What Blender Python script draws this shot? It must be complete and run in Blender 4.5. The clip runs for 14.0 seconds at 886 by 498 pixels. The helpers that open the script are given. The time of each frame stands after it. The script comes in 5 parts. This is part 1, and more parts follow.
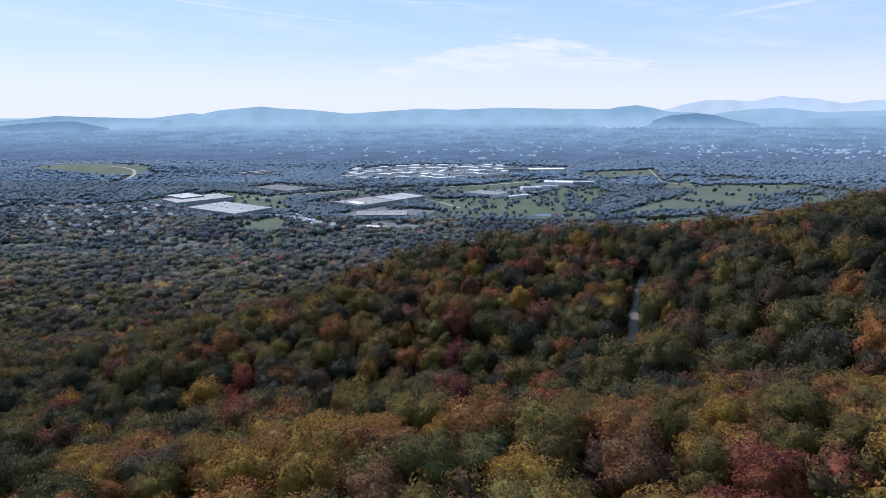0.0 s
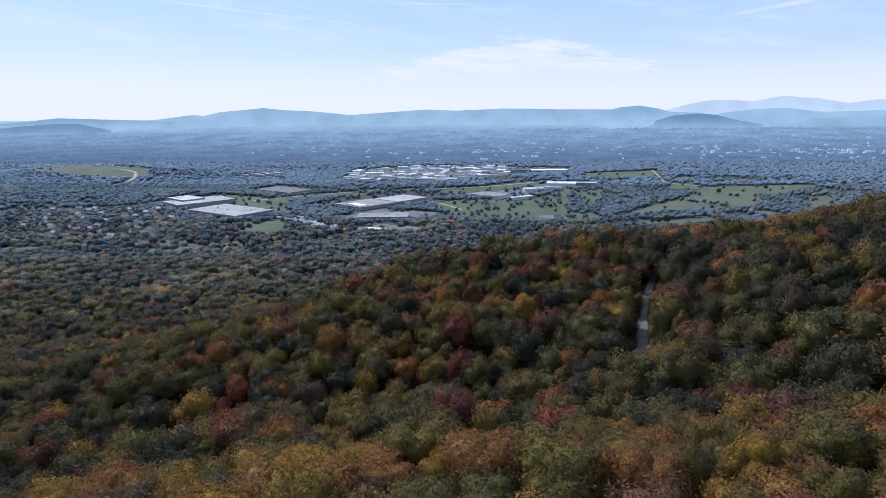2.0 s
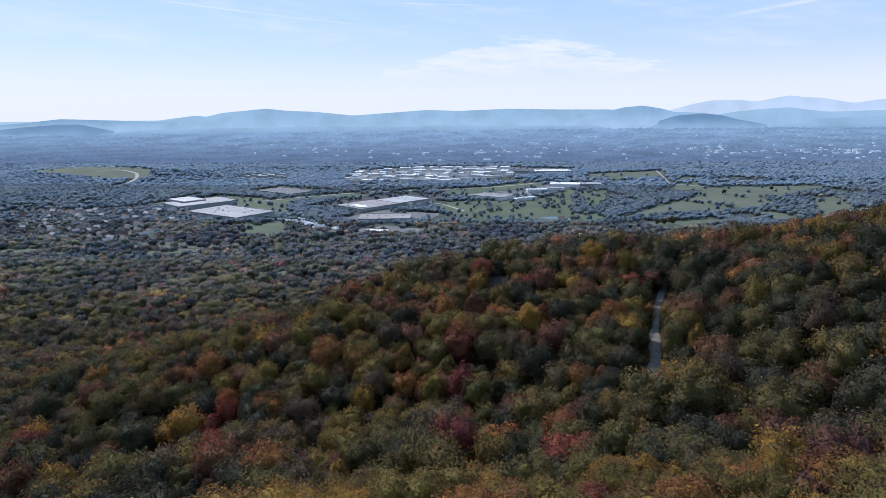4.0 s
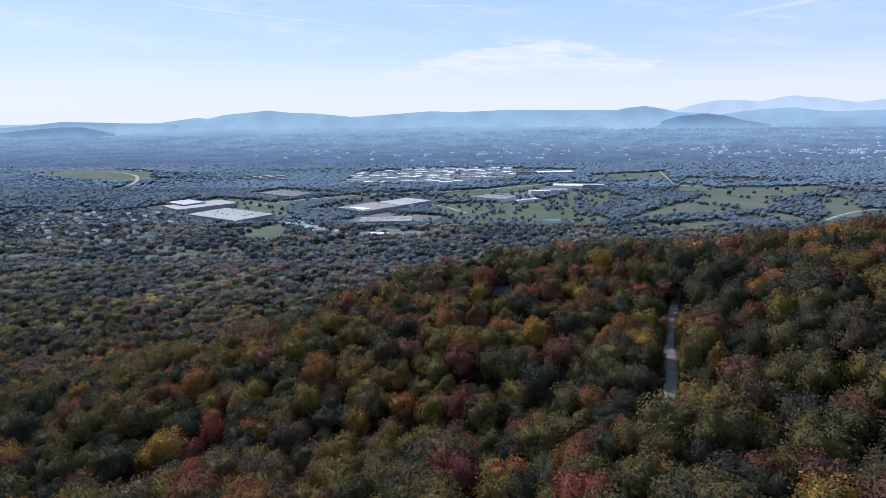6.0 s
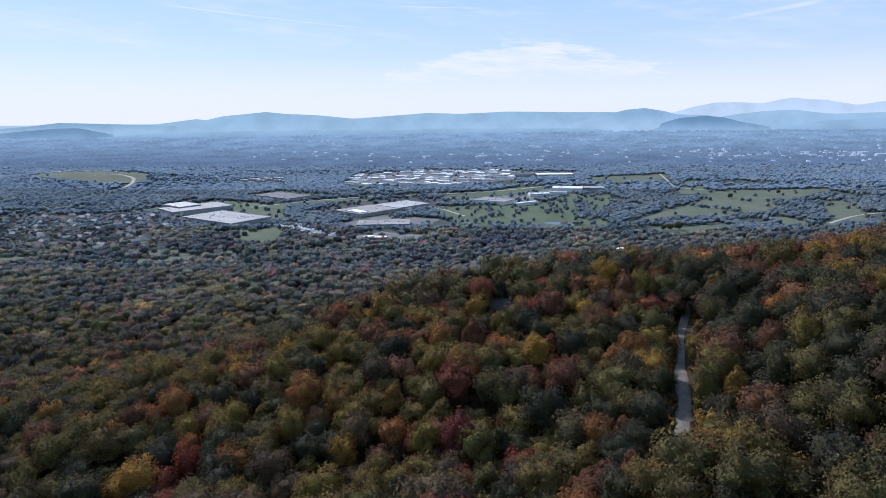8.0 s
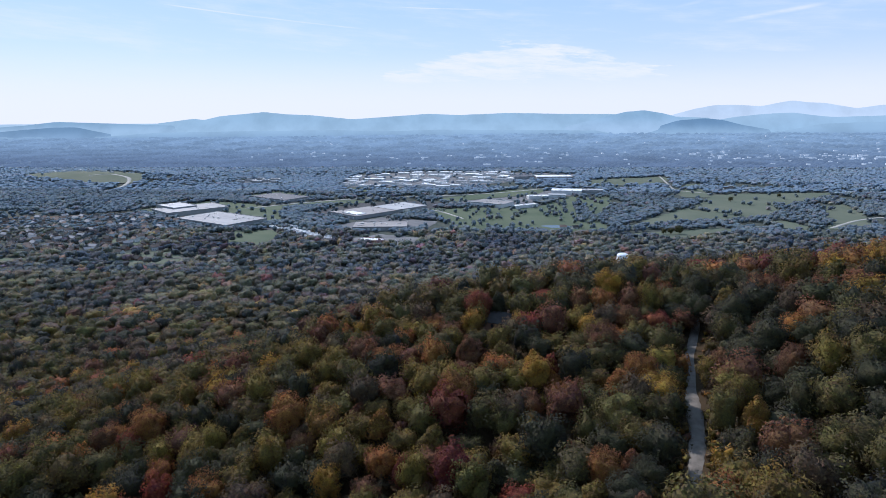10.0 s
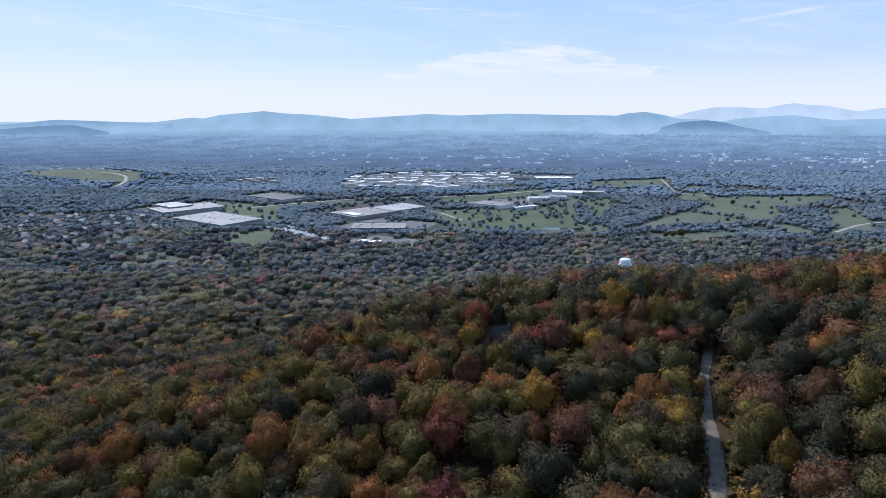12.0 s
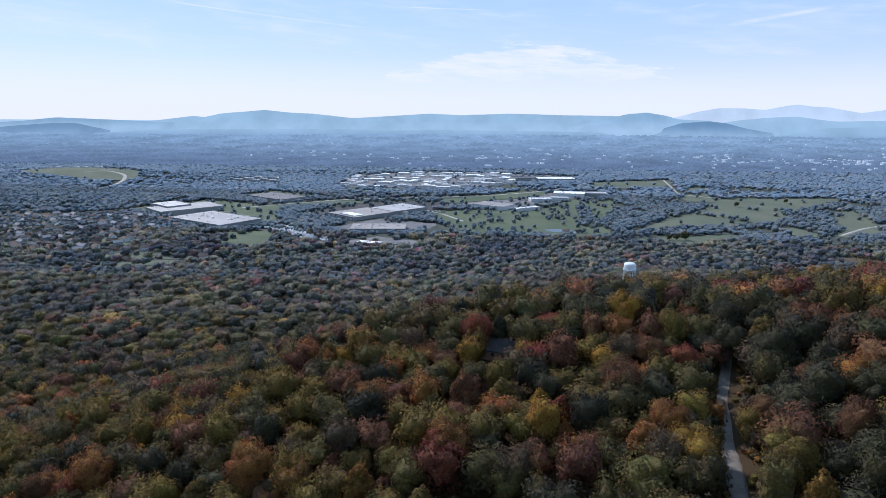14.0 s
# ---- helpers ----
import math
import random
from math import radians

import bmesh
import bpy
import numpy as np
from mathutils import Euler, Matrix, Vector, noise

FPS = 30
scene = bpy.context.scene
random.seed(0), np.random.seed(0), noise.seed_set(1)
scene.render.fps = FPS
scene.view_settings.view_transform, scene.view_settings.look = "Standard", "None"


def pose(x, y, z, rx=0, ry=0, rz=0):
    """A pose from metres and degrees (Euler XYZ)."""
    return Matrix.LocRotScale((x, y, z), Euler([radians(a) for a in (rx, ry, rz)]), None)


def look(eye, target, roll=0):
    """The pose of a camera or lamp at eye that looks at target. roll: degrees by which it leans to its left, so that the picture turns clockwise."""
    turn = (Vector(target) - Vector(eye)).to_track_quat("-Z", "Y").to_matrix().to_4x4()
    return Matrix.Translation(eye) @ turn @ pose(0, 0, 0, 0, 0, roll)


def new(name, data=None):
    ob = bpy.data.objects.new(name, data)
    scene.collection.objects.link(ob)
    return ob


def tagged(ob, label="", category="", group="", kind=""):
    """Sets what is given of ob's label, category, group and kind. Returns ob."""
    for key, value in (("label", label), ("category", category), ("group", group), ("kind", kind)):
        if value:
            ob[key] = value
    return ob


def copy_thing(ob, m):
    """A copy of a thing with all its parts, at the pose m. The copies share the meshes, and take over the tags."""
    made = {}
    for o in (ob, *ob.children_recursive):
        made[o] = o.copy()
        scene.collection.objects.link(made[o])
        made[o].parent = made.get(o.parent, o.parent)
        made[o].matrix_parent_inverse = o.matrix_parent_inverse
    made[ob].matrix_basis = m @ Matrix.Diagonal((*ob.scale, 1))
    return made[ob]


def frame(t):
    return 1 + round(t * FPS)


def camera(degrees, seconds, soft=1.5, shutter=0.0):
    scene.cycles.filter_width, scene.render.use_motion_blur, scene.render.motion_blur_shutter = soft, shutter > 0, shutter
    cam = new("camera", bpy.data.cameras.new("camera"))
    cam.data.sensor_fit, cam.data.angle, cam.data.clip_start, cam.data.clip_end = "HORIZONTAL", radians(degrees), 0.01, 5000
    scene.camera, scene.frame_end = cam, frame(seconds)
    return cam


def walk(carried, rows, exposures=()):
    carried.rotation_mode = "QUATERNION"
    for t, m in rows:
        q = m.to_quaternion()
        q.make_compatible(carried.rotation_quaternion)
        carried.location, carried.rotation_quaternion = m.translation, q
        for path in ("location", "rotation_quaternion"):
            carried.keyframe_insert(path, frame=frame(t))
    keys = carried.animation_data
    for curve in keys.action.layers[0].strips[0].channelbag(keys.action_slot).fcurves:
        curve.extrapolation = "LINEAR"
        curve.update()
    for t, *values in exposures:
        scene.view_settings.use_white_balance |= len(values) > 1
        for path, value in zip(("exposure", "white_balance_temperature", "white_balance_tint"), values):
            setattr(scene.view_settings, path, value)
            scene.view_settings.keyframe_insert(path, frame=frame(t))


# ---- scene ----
cam = camera(71.8, 14.0, soft=0.75)
PATH = [
    (0, (0.79, 3.556, 203.109), (0.644, 5.501, 202.667), -0.3),
    (0.5, (0.702, 5.599, 203.123), (0.555, 7.544, 202.682), -0.4),
    (1, (0.729, 7.791, 203.162), (0.58, 9.736, 202.722), -0.4),
    (1.5, (0.727, 10.207, 203.221), (0.575, 12.152, 202.781), -0.4),
    (2, (0.705, 12.782, 203.262), (0.551, 14.727, 202.823), -0.5),
    (2.5, (0.637, 15.547, 203.295), (0.481, 17.493, 202.857), -0.6),
    (3, (0.663, 18.547, 203.322), (0.504, 20.492, 202.884), -0.6),
    (5.5, (0.222, 35.921, 203.284), (0.053, 37.866, 202.848), -0.7),
    (6, (0.24, 39.713, 203.337), (0.069, 41.658, 202.903), -0.8),
    (6.5, (0.37, 43.559, 203.41), (0.198, 45.504, 202.978), -0.8),
    (7, (0.458, 47.386, 203.475), (0.286, 49.331, 203.044), -0.8),
    (7.5, (0.492, 51.169, 203.543), (0.321, 53.114, 203.113), -0.8),
    (8, (0.556, 54.91, 203.609), (0.388, 56.856, 203.18), -0.7),
    (10.5, (0.915, 73.512, 204.087), (0.753, 75.46, 203.661), -0.3),
    (11, (0.77, 77.246, 204.083), (0.609, 79.193, 203.657), -0.2),
    (11.5, (0.659, 80.954, 204.051), (0.497, 82.901, 203.626), -0.1),
    (12, (0.619, 84.668, 204.031), (0.458, 86.615, 203.606), -0.0),
    (12.5, (0.566, 88.357, 204.031), (0.404, 90.305, 203.606), 0.0),
    (13, (0.531, 92.009, 204.003), (0.368, 93.956, 203.578), 0.1),
    (13.5, (0.543, 95.641, 203.983), (0.379, 97.588, 203.557), 0.2),
    (14, (0.428, 99.246, 203.953), (0.264, 101.193, 203.527), 0.3),
]
walk(cam, [(t, look(eye, target, roll)) for t, eye, target, roll in PATH], [(0.0, 0.0, 5650.0, 17.0)])

# ---- sky, sun and exposure ----
SUN_AZ, SUN_EL = -42.0, 40.0  # degrees from +y towards +x, and above the horizon
scene.view_settings.exposure = 0.0


class Nodes:
    """Short wiring for a node tree."""

    def __init__(self, tree):
        self.tree = tree
        tree.nodes.clear()

    def add(self, kind):
        return self.tree.nodes.new(kind)

    def link(self, a, b):
        self.tree.links.new(a, b)

    def put(self, value, socket):
        if isinstance(value, bpy.types.NodeSocket):
            self.link(value, socket)
        else:
            socket.default_value = value

    def math(self, op, a, b=0.0, clamp=False):
        node = self.add("ShaderNodeMath")
        node.operation, node.use_clamp = op, clamp
        self.put(a, node.inputs[0])
        self.put(b, node.inputs[1])
        return node.outputs[0]

    def mix(self, factor, a, b, blend="MIX"):
        node = self.add("ShaderNodeMix")
        node.data_type, node.blend_type = "RGBA", blend
        self.put(factor, node.inputs[0])
        self.put(a, node.inputs[6])
        self.put(b, node.inputs[7])
        return node.outputs[2]

    def noise(self, scale, detail=3.0, rough=0.55, vector=None, coords="Object"):
        node = self.add("ShaderNodeTexNoise")
        node.inputs["Scale"].default_value, node.inputs["Detail"].default_value, node.inputs["Roughness"].default_value = scale, detail, rough
        if vector is None:
            if coords == "World":
                vector = self.add("ShaderNodeNewGeometry").outputs["Position"]
            else:
                vector = self.add("ShaderNodeTexCoord").outputs[coords]
        self.link(vector, node.inputs["Vector"])
        return node.outputs["Fac"]

    def ramp(self, value, low, high, a=0.0, b=1.0):
        node = self.add("ShaderNodeMapRange")
        node.interpolation_type = "SMOOTHSTEP"
        for n, v in enumerate((value, low, high, a, b)):
            self.put(v, node.inputs[n])
        return node.outputs[0]

    def bump(self, height, strength, distance):
        node = self.add("ShaderNodeBump")
        node.inputs["Strength"].default_value, node.inputs["Distance"].default_value = strength, distance
        self.link(height, node.inputs["Height"])
        return node.outputs[0]


def rgb(r, g, b):
    return (r, g, b, 1.0)


def build_sky():
    world = bpy.data.worlds.new("sky")
    scene.world = world
    world.use_nodes = True
    n = Nodes(world.node_tree)
    sky = n.add("ShaderNodeTexSky")
    sky.sky_type, sky.sun_disc, sky.sun_elevation, sky.sun_rotation = "NISHITA", False, radians(SUN_EL), radians(SUN_AZ)
    sky.altitude, sky.air_density, sky.dust_density, sky.ozone_density = 300.0, 1.0, 0.5, 2.5
    way = n.add("ShaderNodeTexCoord").outputs["Generated"]
    split = n.add("ShaderNodeSeparateXYZ")
    n.link(way, split.inputs[0])
    x, y, z = split.outputs
    rise = n.math("MULTIPLY", n.math("ARCSINE", z), 180 / math.pi)
    turn = n.math("MULTIPLY", n.math("ARCTAN2", x, y), 180 / math.pi)
    # thin cirrus, drawn out along the wind
    spread = n.add("ShaderNodeCombineXYZ")
    n.link(n.math("MULTIPLY", turn, 0.07), spread.inputs[0])
    n.link(n.math("ADD", n.math("MULTIPLY", rise, 0.45), n.math("MULTIPLY", turn, 0.035)), spread.inputs[1])
    wisps = n.noise(1.0, 6.0, 0.6, spread.outputs[0])
    fine = n.noise(3.2, 5.0, 0.65, spread.outputs[0])
    veil = n.ramp(n.math("ADD", n.math("MULTIPLY", wisps, 0.7), n.math("MULTIPLY", fine, 0.3)), 0.45, 0.72, 0.0, 0.42)
    # the brighter bank of cloud over the far range
    edge = n.math("ADD", n.math("MULTIPLY", n.math("SUBTRACT", wisps, 0.5), 4.0), n.math("MULTIPLY", n.math("SUBTRACT", fine, 0.5), 5.0))
    top = n.math("ADD", n.math("ADD", 6.2, edge), n.math("MULTIPLY", n.math("POWER", n.math("ABSOLUTE", n.math("SUBTRACT", turn, 2.0)), 2.0), -0.016))
    bank = n.math("MULTIPLY", n.ramp(n.math("SUBTRACT", top, rise), -0.2, 0.9), n.ramp(n.math("ADD", rise, n.math("MULTIPLY", edge, 0.5)), 1.2, 4.0))
    glow = n.ramp(n.math("ADD", rise, n.math("MULTIPLY", edge, 0.12)), 0.8, 6.0, 1.0, 0.0)
    bank = n.math("MULTIPLY", bank, n.ramp(n.noise(2.2, 7.0, 0.7, spread.outputs[0]), 0.28, 0.62, 0.25, 1.0))
    trail = 0.0
    for slope, offset, low, high, wide in ((-0.088, 6.45, -29.0, -11.0, 0.10), (-0.03, 9.0, -10.0, 0.0, 0.08), (0.16, 6.2, 14.0, 18.0, 0.22), (0.12, 5.0, 18.0, 27.0, 0.3)):
        away = n.math("ABSOLUTE", n.math("SUBTRACT", rise, n.math("ADD", n.math("MULTIPLY", turn, slope), offset)))
        line = n.math("MULTIPLY", n.ramp(away, 0.0, wide, 1.0, 0.0), n.math("MULTIPLY", n.ramp(turn, low, low + 3.0), n.ramp(turn, high - 3.0, high, 1.0, 0.0)))
        trail = n.math("MAXIMUM", n.math("MULTIPLY", line, n.ramp(fine, 0.3, 0.6, 0.2, 0.6)), trail)
    veil = n.math("MAXIMUM", veil, trail)
    cloud = n.math("MAXIMUM", n.math("MULTIPLY", bank, 0.9), n.math("MAXIMUM", veil, n.math("MULTIPLY", glow, 0.8)), True)
    tint = n.mix(0.75, sky.outputs[0], n.mix(n.ramp(rise, 2.0, 14.0), rgb(6.9, 8.1, 9.2), rgb(4.7, 6.9, 9.0)))
    colour = n.mix(cloud, tint, rgb(9.1, 9.12, 9.2))
    back = n.add("ShaderNodeBackground")
    back.inputs["Strength"].default_value = 0.1
    n.link(colour, back.inputs["Color"])
    n.link(back.outputs[0], n.add("ShaderNodeOutputWorld").inputs[0])


build_sky()
sun_data = bpy.data.lights.new("sun", "SUN")
sun_data.energy, sun_data.angle, sun_data.color = 4.6, radians(0.6), (1.0, 0.90, 0.76)
sun = new("sun", sun_data)
sun.matrix_world = look((0, 0, 900), Vector((0, 0, 900)) - Vector((math.sin(radians(SUN_AZ)) * math.cos(radians(SUN_EL)), math.cos(radians(SUN_AZ)) * math.cos(radians(SUN_EL)), math.sin(radians(SUN_EL)))))


# ---- materials ----
def material(name):
    made = bpy.data.materials.new(name)
    made.use_nodes = True
    n = Nodes(made.node_tree)
    return made, n


def principled(n, colour, rough=0.8, metal=0.0, normal=None, specular=0.4):
    b = n.add("ShaderNodeBsdfPrincipled")
    n.put(colour, b.inputs["Base Color"])
    n.put(rough, b.inputs["Roughness"])
    b.inputs["Metallic"].default_value, b.inputs["Specular IOR Level"].default_value = metal, specular
    if normal is not None:
        n.link(normal, b.inputs["Normal"])
    n.link(b.outputs[0], n.add("ShaderNodeOutputMaterial").inputs[0])
    return b


def surface(name, a, b, scale, fine, rough=0.8, metal=0.0, relief=0.3, depth=0.05, coords="Object", specular=0.3):
    """A plain surface: two tones mixed by coarse stains and fine grain, with relief."""
    made, n = material(name)
    coarse, grain = n.noise(scale, 4.0, 0.6, coords=coords), n.noise(fine, 3.0, 0.6, coords=coords)
    blend = n.math("ADD", n.math("MULTIPLY", n.ramp(coarse, 0.3, 0.7), 0.7), n.math("MULTIPLY", grain, 0.3))
    principled(n, n.mix(blend, rgb(*a), rgb(*b)), n.ramp(grain, 0.2, 0.8, rough - 0.1, min(1.0, rough + 0.1)), metal, n.bump(grain, relief, depth), specular)
    return made


def sheeted(name, a, b):
    """A flat roof laid in long strips, stained along them and in patches."""
    made, n = material(name)
    stretch = n.add("ShaderNodeMapping")
    stretch.inputs["Scale"].default_value = (0.012, 0.16, 0.05)
    n.link(n.add("ShaderNodeTexCoord").outputs["Object"], stretch.inputs["Vector"])
    strips, patches, grain = n.noise(1.0, 3.0, 0.6, stretch.outputs[0]), n.noise(0.025, 4.0, 0.6), n.noise(0.6, 3.0, 0.6)
    blend = n.math("ADD", n.math("MULTIPLY", n.ramp(strips, 0.35, 0.65), 0.5), n.math("ADD", n.math("MULTIPLY", n.ramp(patches, 0.35, 0.65), 0.35), n.math("MULTIPLY", grain, 0.15)))
    principled(n, n.mix(blend, rgb(*a), rgb(*b)), n.ramp(grain, 0.2, 0.8, 0.5, 0.7), normal=n.bump(grain, 0.1, 0.05), specular=0.3)
    return made


def leaves(name, own, grain, sheen, spread, gloss_tint=(1.0, 1.0, 1.0), haze_tint=None, thin=0.24):
    """Foliage: the tree's own tint, varied from clump to clump, that lets some light through; a bluish sheen paints in
    haze.
    """
    made, n = material(name)
    if own:
        tint = n.add("ShaderNodeObjectInfo").outputs["Color"]
    else:
        pick = n.add("ShaderNodeAttribute")
        pick.attribute_name = "leaf_tint"
        tint = pick.outputs["Color"]
    island = n.add("ShaderNodeNewGeometry").outputs["Random Per Island"]
    patch = n.noise(grain, 2.0, 0.6)
    value = n.math("ADD", n.math("MULTIPLY", island, spread), n.math("MULTIPLY", n.ramp(patch, 0.3, 0.7), 0.55))
    turned = n.mix(1.0, tint, rgb(1.55, 0.98, 0.7), "MULTIPLY")
    tint = n.mix(n.math("MULTIPLY", n.ramp(n.noise(grain * 0.22, 2.0, 0.5), 0.45, 0.7), 0.42), tint, turned)
    hsv = n.add("ShaderNodeHueSaturation")
    n.link(tint, hsv.inputs["Color"])
    n.link(n.math("ADD", 0.485, n.math("MULTIPLY", island, 0.035)), hsv.inputs["Hue"])
    n.link(n.math("ADD", 0.75 - spread * 0.5, value), hsv.inputs["Value"])
    diffuse, through_leaf, gloss = n.add("ShaderNodeBsdfDiffuse"), n.add("ShaderNodeBsdfTranslucent"), n.add("ShaderNodeBsdfGlossy")
    round_off, lie = n.add("ShaderNodeAttribute"), n.add("ShaderNodeVectorTransform")
    round_off.attribute_name = "billow"  # the outward lie of the leaves on their billow of the crown
    lie.vector_type, lie.convert_from, lie.convert_to = "NORMAL", "OBJECT", "WORLD"
    n.link(round_off.outputs["Vector"], lie.inputs[0])
    ruffle = n.add("ShaderNodeBump")
    ruffle.inputs["Strength"].default_value, ruffle.inputs["Distance"].default_value = 0.7, 0.6 / (grain if not own else grain / 5)
    n.link(n.noise(grain * 1.7, 3.0, 0.6), ruffle.inputs["Height"])
    n.link(lie.outputs[0], ruffle.inputs["Normal"])
    for node in (diffuse, through_leaf):
        n.link(hsv.outputs[0], node.inputs["Color"])
    for node in (diffuse, through_leaf, gloss):
        n.link(ruffle.outputs[0], node.inputs["Normal"])
    gloss.inputs["Roughness"].default_value = 0.7
    gloss.inputs["Color"].default_value = rgb(*gloss_tint)
    first, second = n.add("ShaderNodeMixShader"), n.add("ShaderNodeMixShader")
    first.inputs[0].default_value, second.inputs[0].default_value = thin, sheen
    n.link(diffuse.outputs[0], first.inputs[1])
    n.link(through_leaf.outputs[0], first.inputs[2])
    n.link(first.outputs[0], second.inputs[1])
    n.link(gloss.outputs[0], second.inputs[2])
    last = second.outputs[0]
    # A bluish sheen over the leaves paints in haze.
    if haze_tint:
        haze_sheen, both = n.add("ShaderNodeBsdfSheen"), n.add("ShaderNodeAddShader")
        haze_sheen.inputs["Color"].default_value, haze_sheen.inputs["Roughness"].default_value = rgb(*haze_tint), 0.9
        n.link(lie.outputs[0], haze_sheen.inputs["Normal"])
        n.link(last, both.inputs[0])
        n.link(haze_sheen.outputs[0], both.inputs[1])
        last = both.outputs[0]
    n.link(last, n.add("ShaderNodeOutputMaterial").inputs[0])
    return made


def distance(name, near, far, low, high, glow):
    """A far range that glows by itself: the light of hazy air is painted into its emission."""
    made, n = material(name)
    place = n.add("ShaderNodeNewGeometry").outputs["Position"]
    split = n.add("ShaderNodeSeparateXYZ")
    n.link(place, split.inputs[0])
    # Noise darkens the glow in patches, in place of shaded folds.
    painted_folds = n.noise(0.0042, 6.0, 0.62, coords="World")
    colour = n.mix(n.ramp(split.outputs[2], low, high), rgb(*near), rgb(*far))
    colour = n.mix(n.ramp(painted_folds, 0.35, 0.7, 0.0, 0.34), colour, rgb(*(c * 0.6 for c in far)))
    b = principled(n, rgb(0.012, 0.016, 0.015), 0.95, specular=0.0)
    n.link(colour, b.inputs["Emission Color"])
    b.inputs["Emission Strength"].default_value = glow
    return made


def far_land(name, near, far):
    """The far plain: woods and clearings that glow, the light of hazy air painted into their emission."""
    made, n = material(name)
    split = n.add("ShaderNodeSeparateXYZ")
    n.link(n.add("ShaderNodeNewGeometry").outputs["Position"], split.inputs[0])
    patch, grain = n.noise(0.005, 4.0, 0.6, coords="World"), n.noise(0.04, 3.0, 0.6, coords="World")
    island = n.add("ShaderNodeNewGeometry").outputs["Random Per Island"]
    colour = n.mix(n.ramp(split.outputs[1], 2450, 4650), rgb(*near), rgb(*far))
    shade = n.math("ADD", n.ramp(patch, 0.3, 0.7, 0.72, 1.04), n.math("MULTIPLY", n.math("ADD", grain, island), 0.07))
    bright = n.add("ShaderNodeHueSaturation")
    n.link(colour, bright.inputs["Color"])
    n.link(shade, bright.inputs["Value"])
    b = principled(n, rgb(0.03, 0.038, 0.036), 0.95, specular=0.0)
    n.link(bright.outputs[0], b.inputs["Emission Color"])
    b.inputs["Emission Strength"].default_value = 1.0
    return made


def land_cover(name):
    """Leaf litter under the woods of the hill, rough grass on the plain."""
    made, n = material(name)
    split = n.add("ShaderNodeSeparateXYZ")
    n.link(n.add("ShaderNodeNewGeometry").outputs["Position"], split.inputs[0])
    stain, grain = n.noise(0.05, 4.0, 0.6, coords="World"), n.noise(1.3, 3.0, 0.6, coords="World")
    litter = n.mix(grain, rgb(0.030, 0.023, 0.015), rgb(0.075, 0.052, 0.030))
    rough = n.mix(n.ramp(stain, 0.3, 0.7), rgb(0.052, 0.066, 0.060), rgb(0.085, 0.092, 0.078))
    principled(n, n.mix(n.ramp(split.outputs[1], 820, 950), litter, rough), 0.95, normal=n.bump(grain, 0.5, 0.2), specular=0.05)
    return made


# Haze over the far woods and plain is painted in as a blue glow.
HAZY = far_land("far_woods_haze_glow", (0.122, 0.176, 0.272), (0.25, 0.375, 0.52))
# Walls and roofs of the far town glow faintly; the glow is painted haze.
HAZY_TOWN, town_nodes = material("far_town_haze_glow")
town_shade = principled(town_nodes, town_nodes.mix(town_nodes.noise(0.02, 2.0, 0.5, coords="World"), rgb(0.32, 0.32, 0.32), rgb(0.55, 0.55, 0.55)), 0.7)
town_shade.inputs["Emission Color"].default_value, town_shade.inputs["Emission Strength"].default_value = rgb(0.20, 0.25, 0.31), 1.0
# Copies of one leaf material; bluish sheen and gloss paint more haze with distance.
LEAF_OWN = leaves("leaves_of_single_trees", True, 6.0, 0.01, 0.46, haze_tint=(0.0075, 0.0115, 0.034))
LEAF_NEAR = leaves("leaves_of_hill_woods", False, 1.3, 0.01, 0.46, haze_tint=(0.0075, 0.0115, 0.034))
LEAF_FAR_HILL = leaves("hazed_leaves_of_far_hill_woods", False, 0.8, 0.01, 0.3, haze_tint=(0.015, 0.024, 0.058))
LEAF_VALE = leaves("hazed_leaves_of_near_valley_woods", False, 0.6, 0.01, 0.26, haze_tint=(0.024, 0.040, 0.100))
LEAF_FAR = leaves("hazed_leaves_of_valley_woods", False, 0.5, 0.012, 0.25, (0.62, 0.82, 1.0), (0.040, 0.067, 0.155))
LEAF_MID = leaves("hazed_leaves_of_tree_belts", False, 0.4, 0.012, 0.22, (0.62, 0.82, 1.0), (0.085, 0.138, 0.245))
LEAF_PLAIN = leaves("hazed_leaves_of_plain_woods", False, 0.3, 0.015, 0.2, (0.62, 0.82, 1.0), (0.150, 0.236, 0.385), 0.3)
BARK = surface("bark", (0.10, 0.085, 0.07), (0.20, 0.17, 0.145), 1.5, 9.0, 0.9, relief=0.6)
FLOOR = land_cover("leaf_litter_and_rough_grass")
GRASS = surface("meadow_grass", (0.080, 0.106, 0.070), (0.120, 0.140, 0.094), 0.012, 0.15, 0.85, relief=0.3, depth=0.2, coords="World", specular=0.05)
PASTURE = surface("dry_pasture", (0.094, 0.115, 0.084), (0.136, 0.148, 0.110), 0.01, 0.2, 0.9, relief=0.3, depth=0.2, coords="World", specular=0.05)
SOIL = surface("bare_soil", (0.085, 0.066, 0.05), (0.13, 0.1, 0.08), 0.02, 0.3, 0.95, relief=0.4, depth=0.2, coords="World", specular=0.05)
TARMAC = surface("tarmac", (0.032, 0.034, 0.038), (0.06, 0.061, 0.066), 0.05, 0.8, 0.7, relief=0.2, coords="World", specular=0.12)
CONCRETE = surface("pale_concrete_lane", (0.26, 0.25, 0.23), (0.4, 0.39, 0.36), 0.1, 1.0, 0.85, relief=0.2, coords="World", specular=0.1)
LOT = surface("worn_asphalt_lot", (0.11, 0.112, 0.118), (0.20, 0.20, 0.205), 0.03, 0.5, 0.85, relief=0.2, coords="World", specular=0.1)
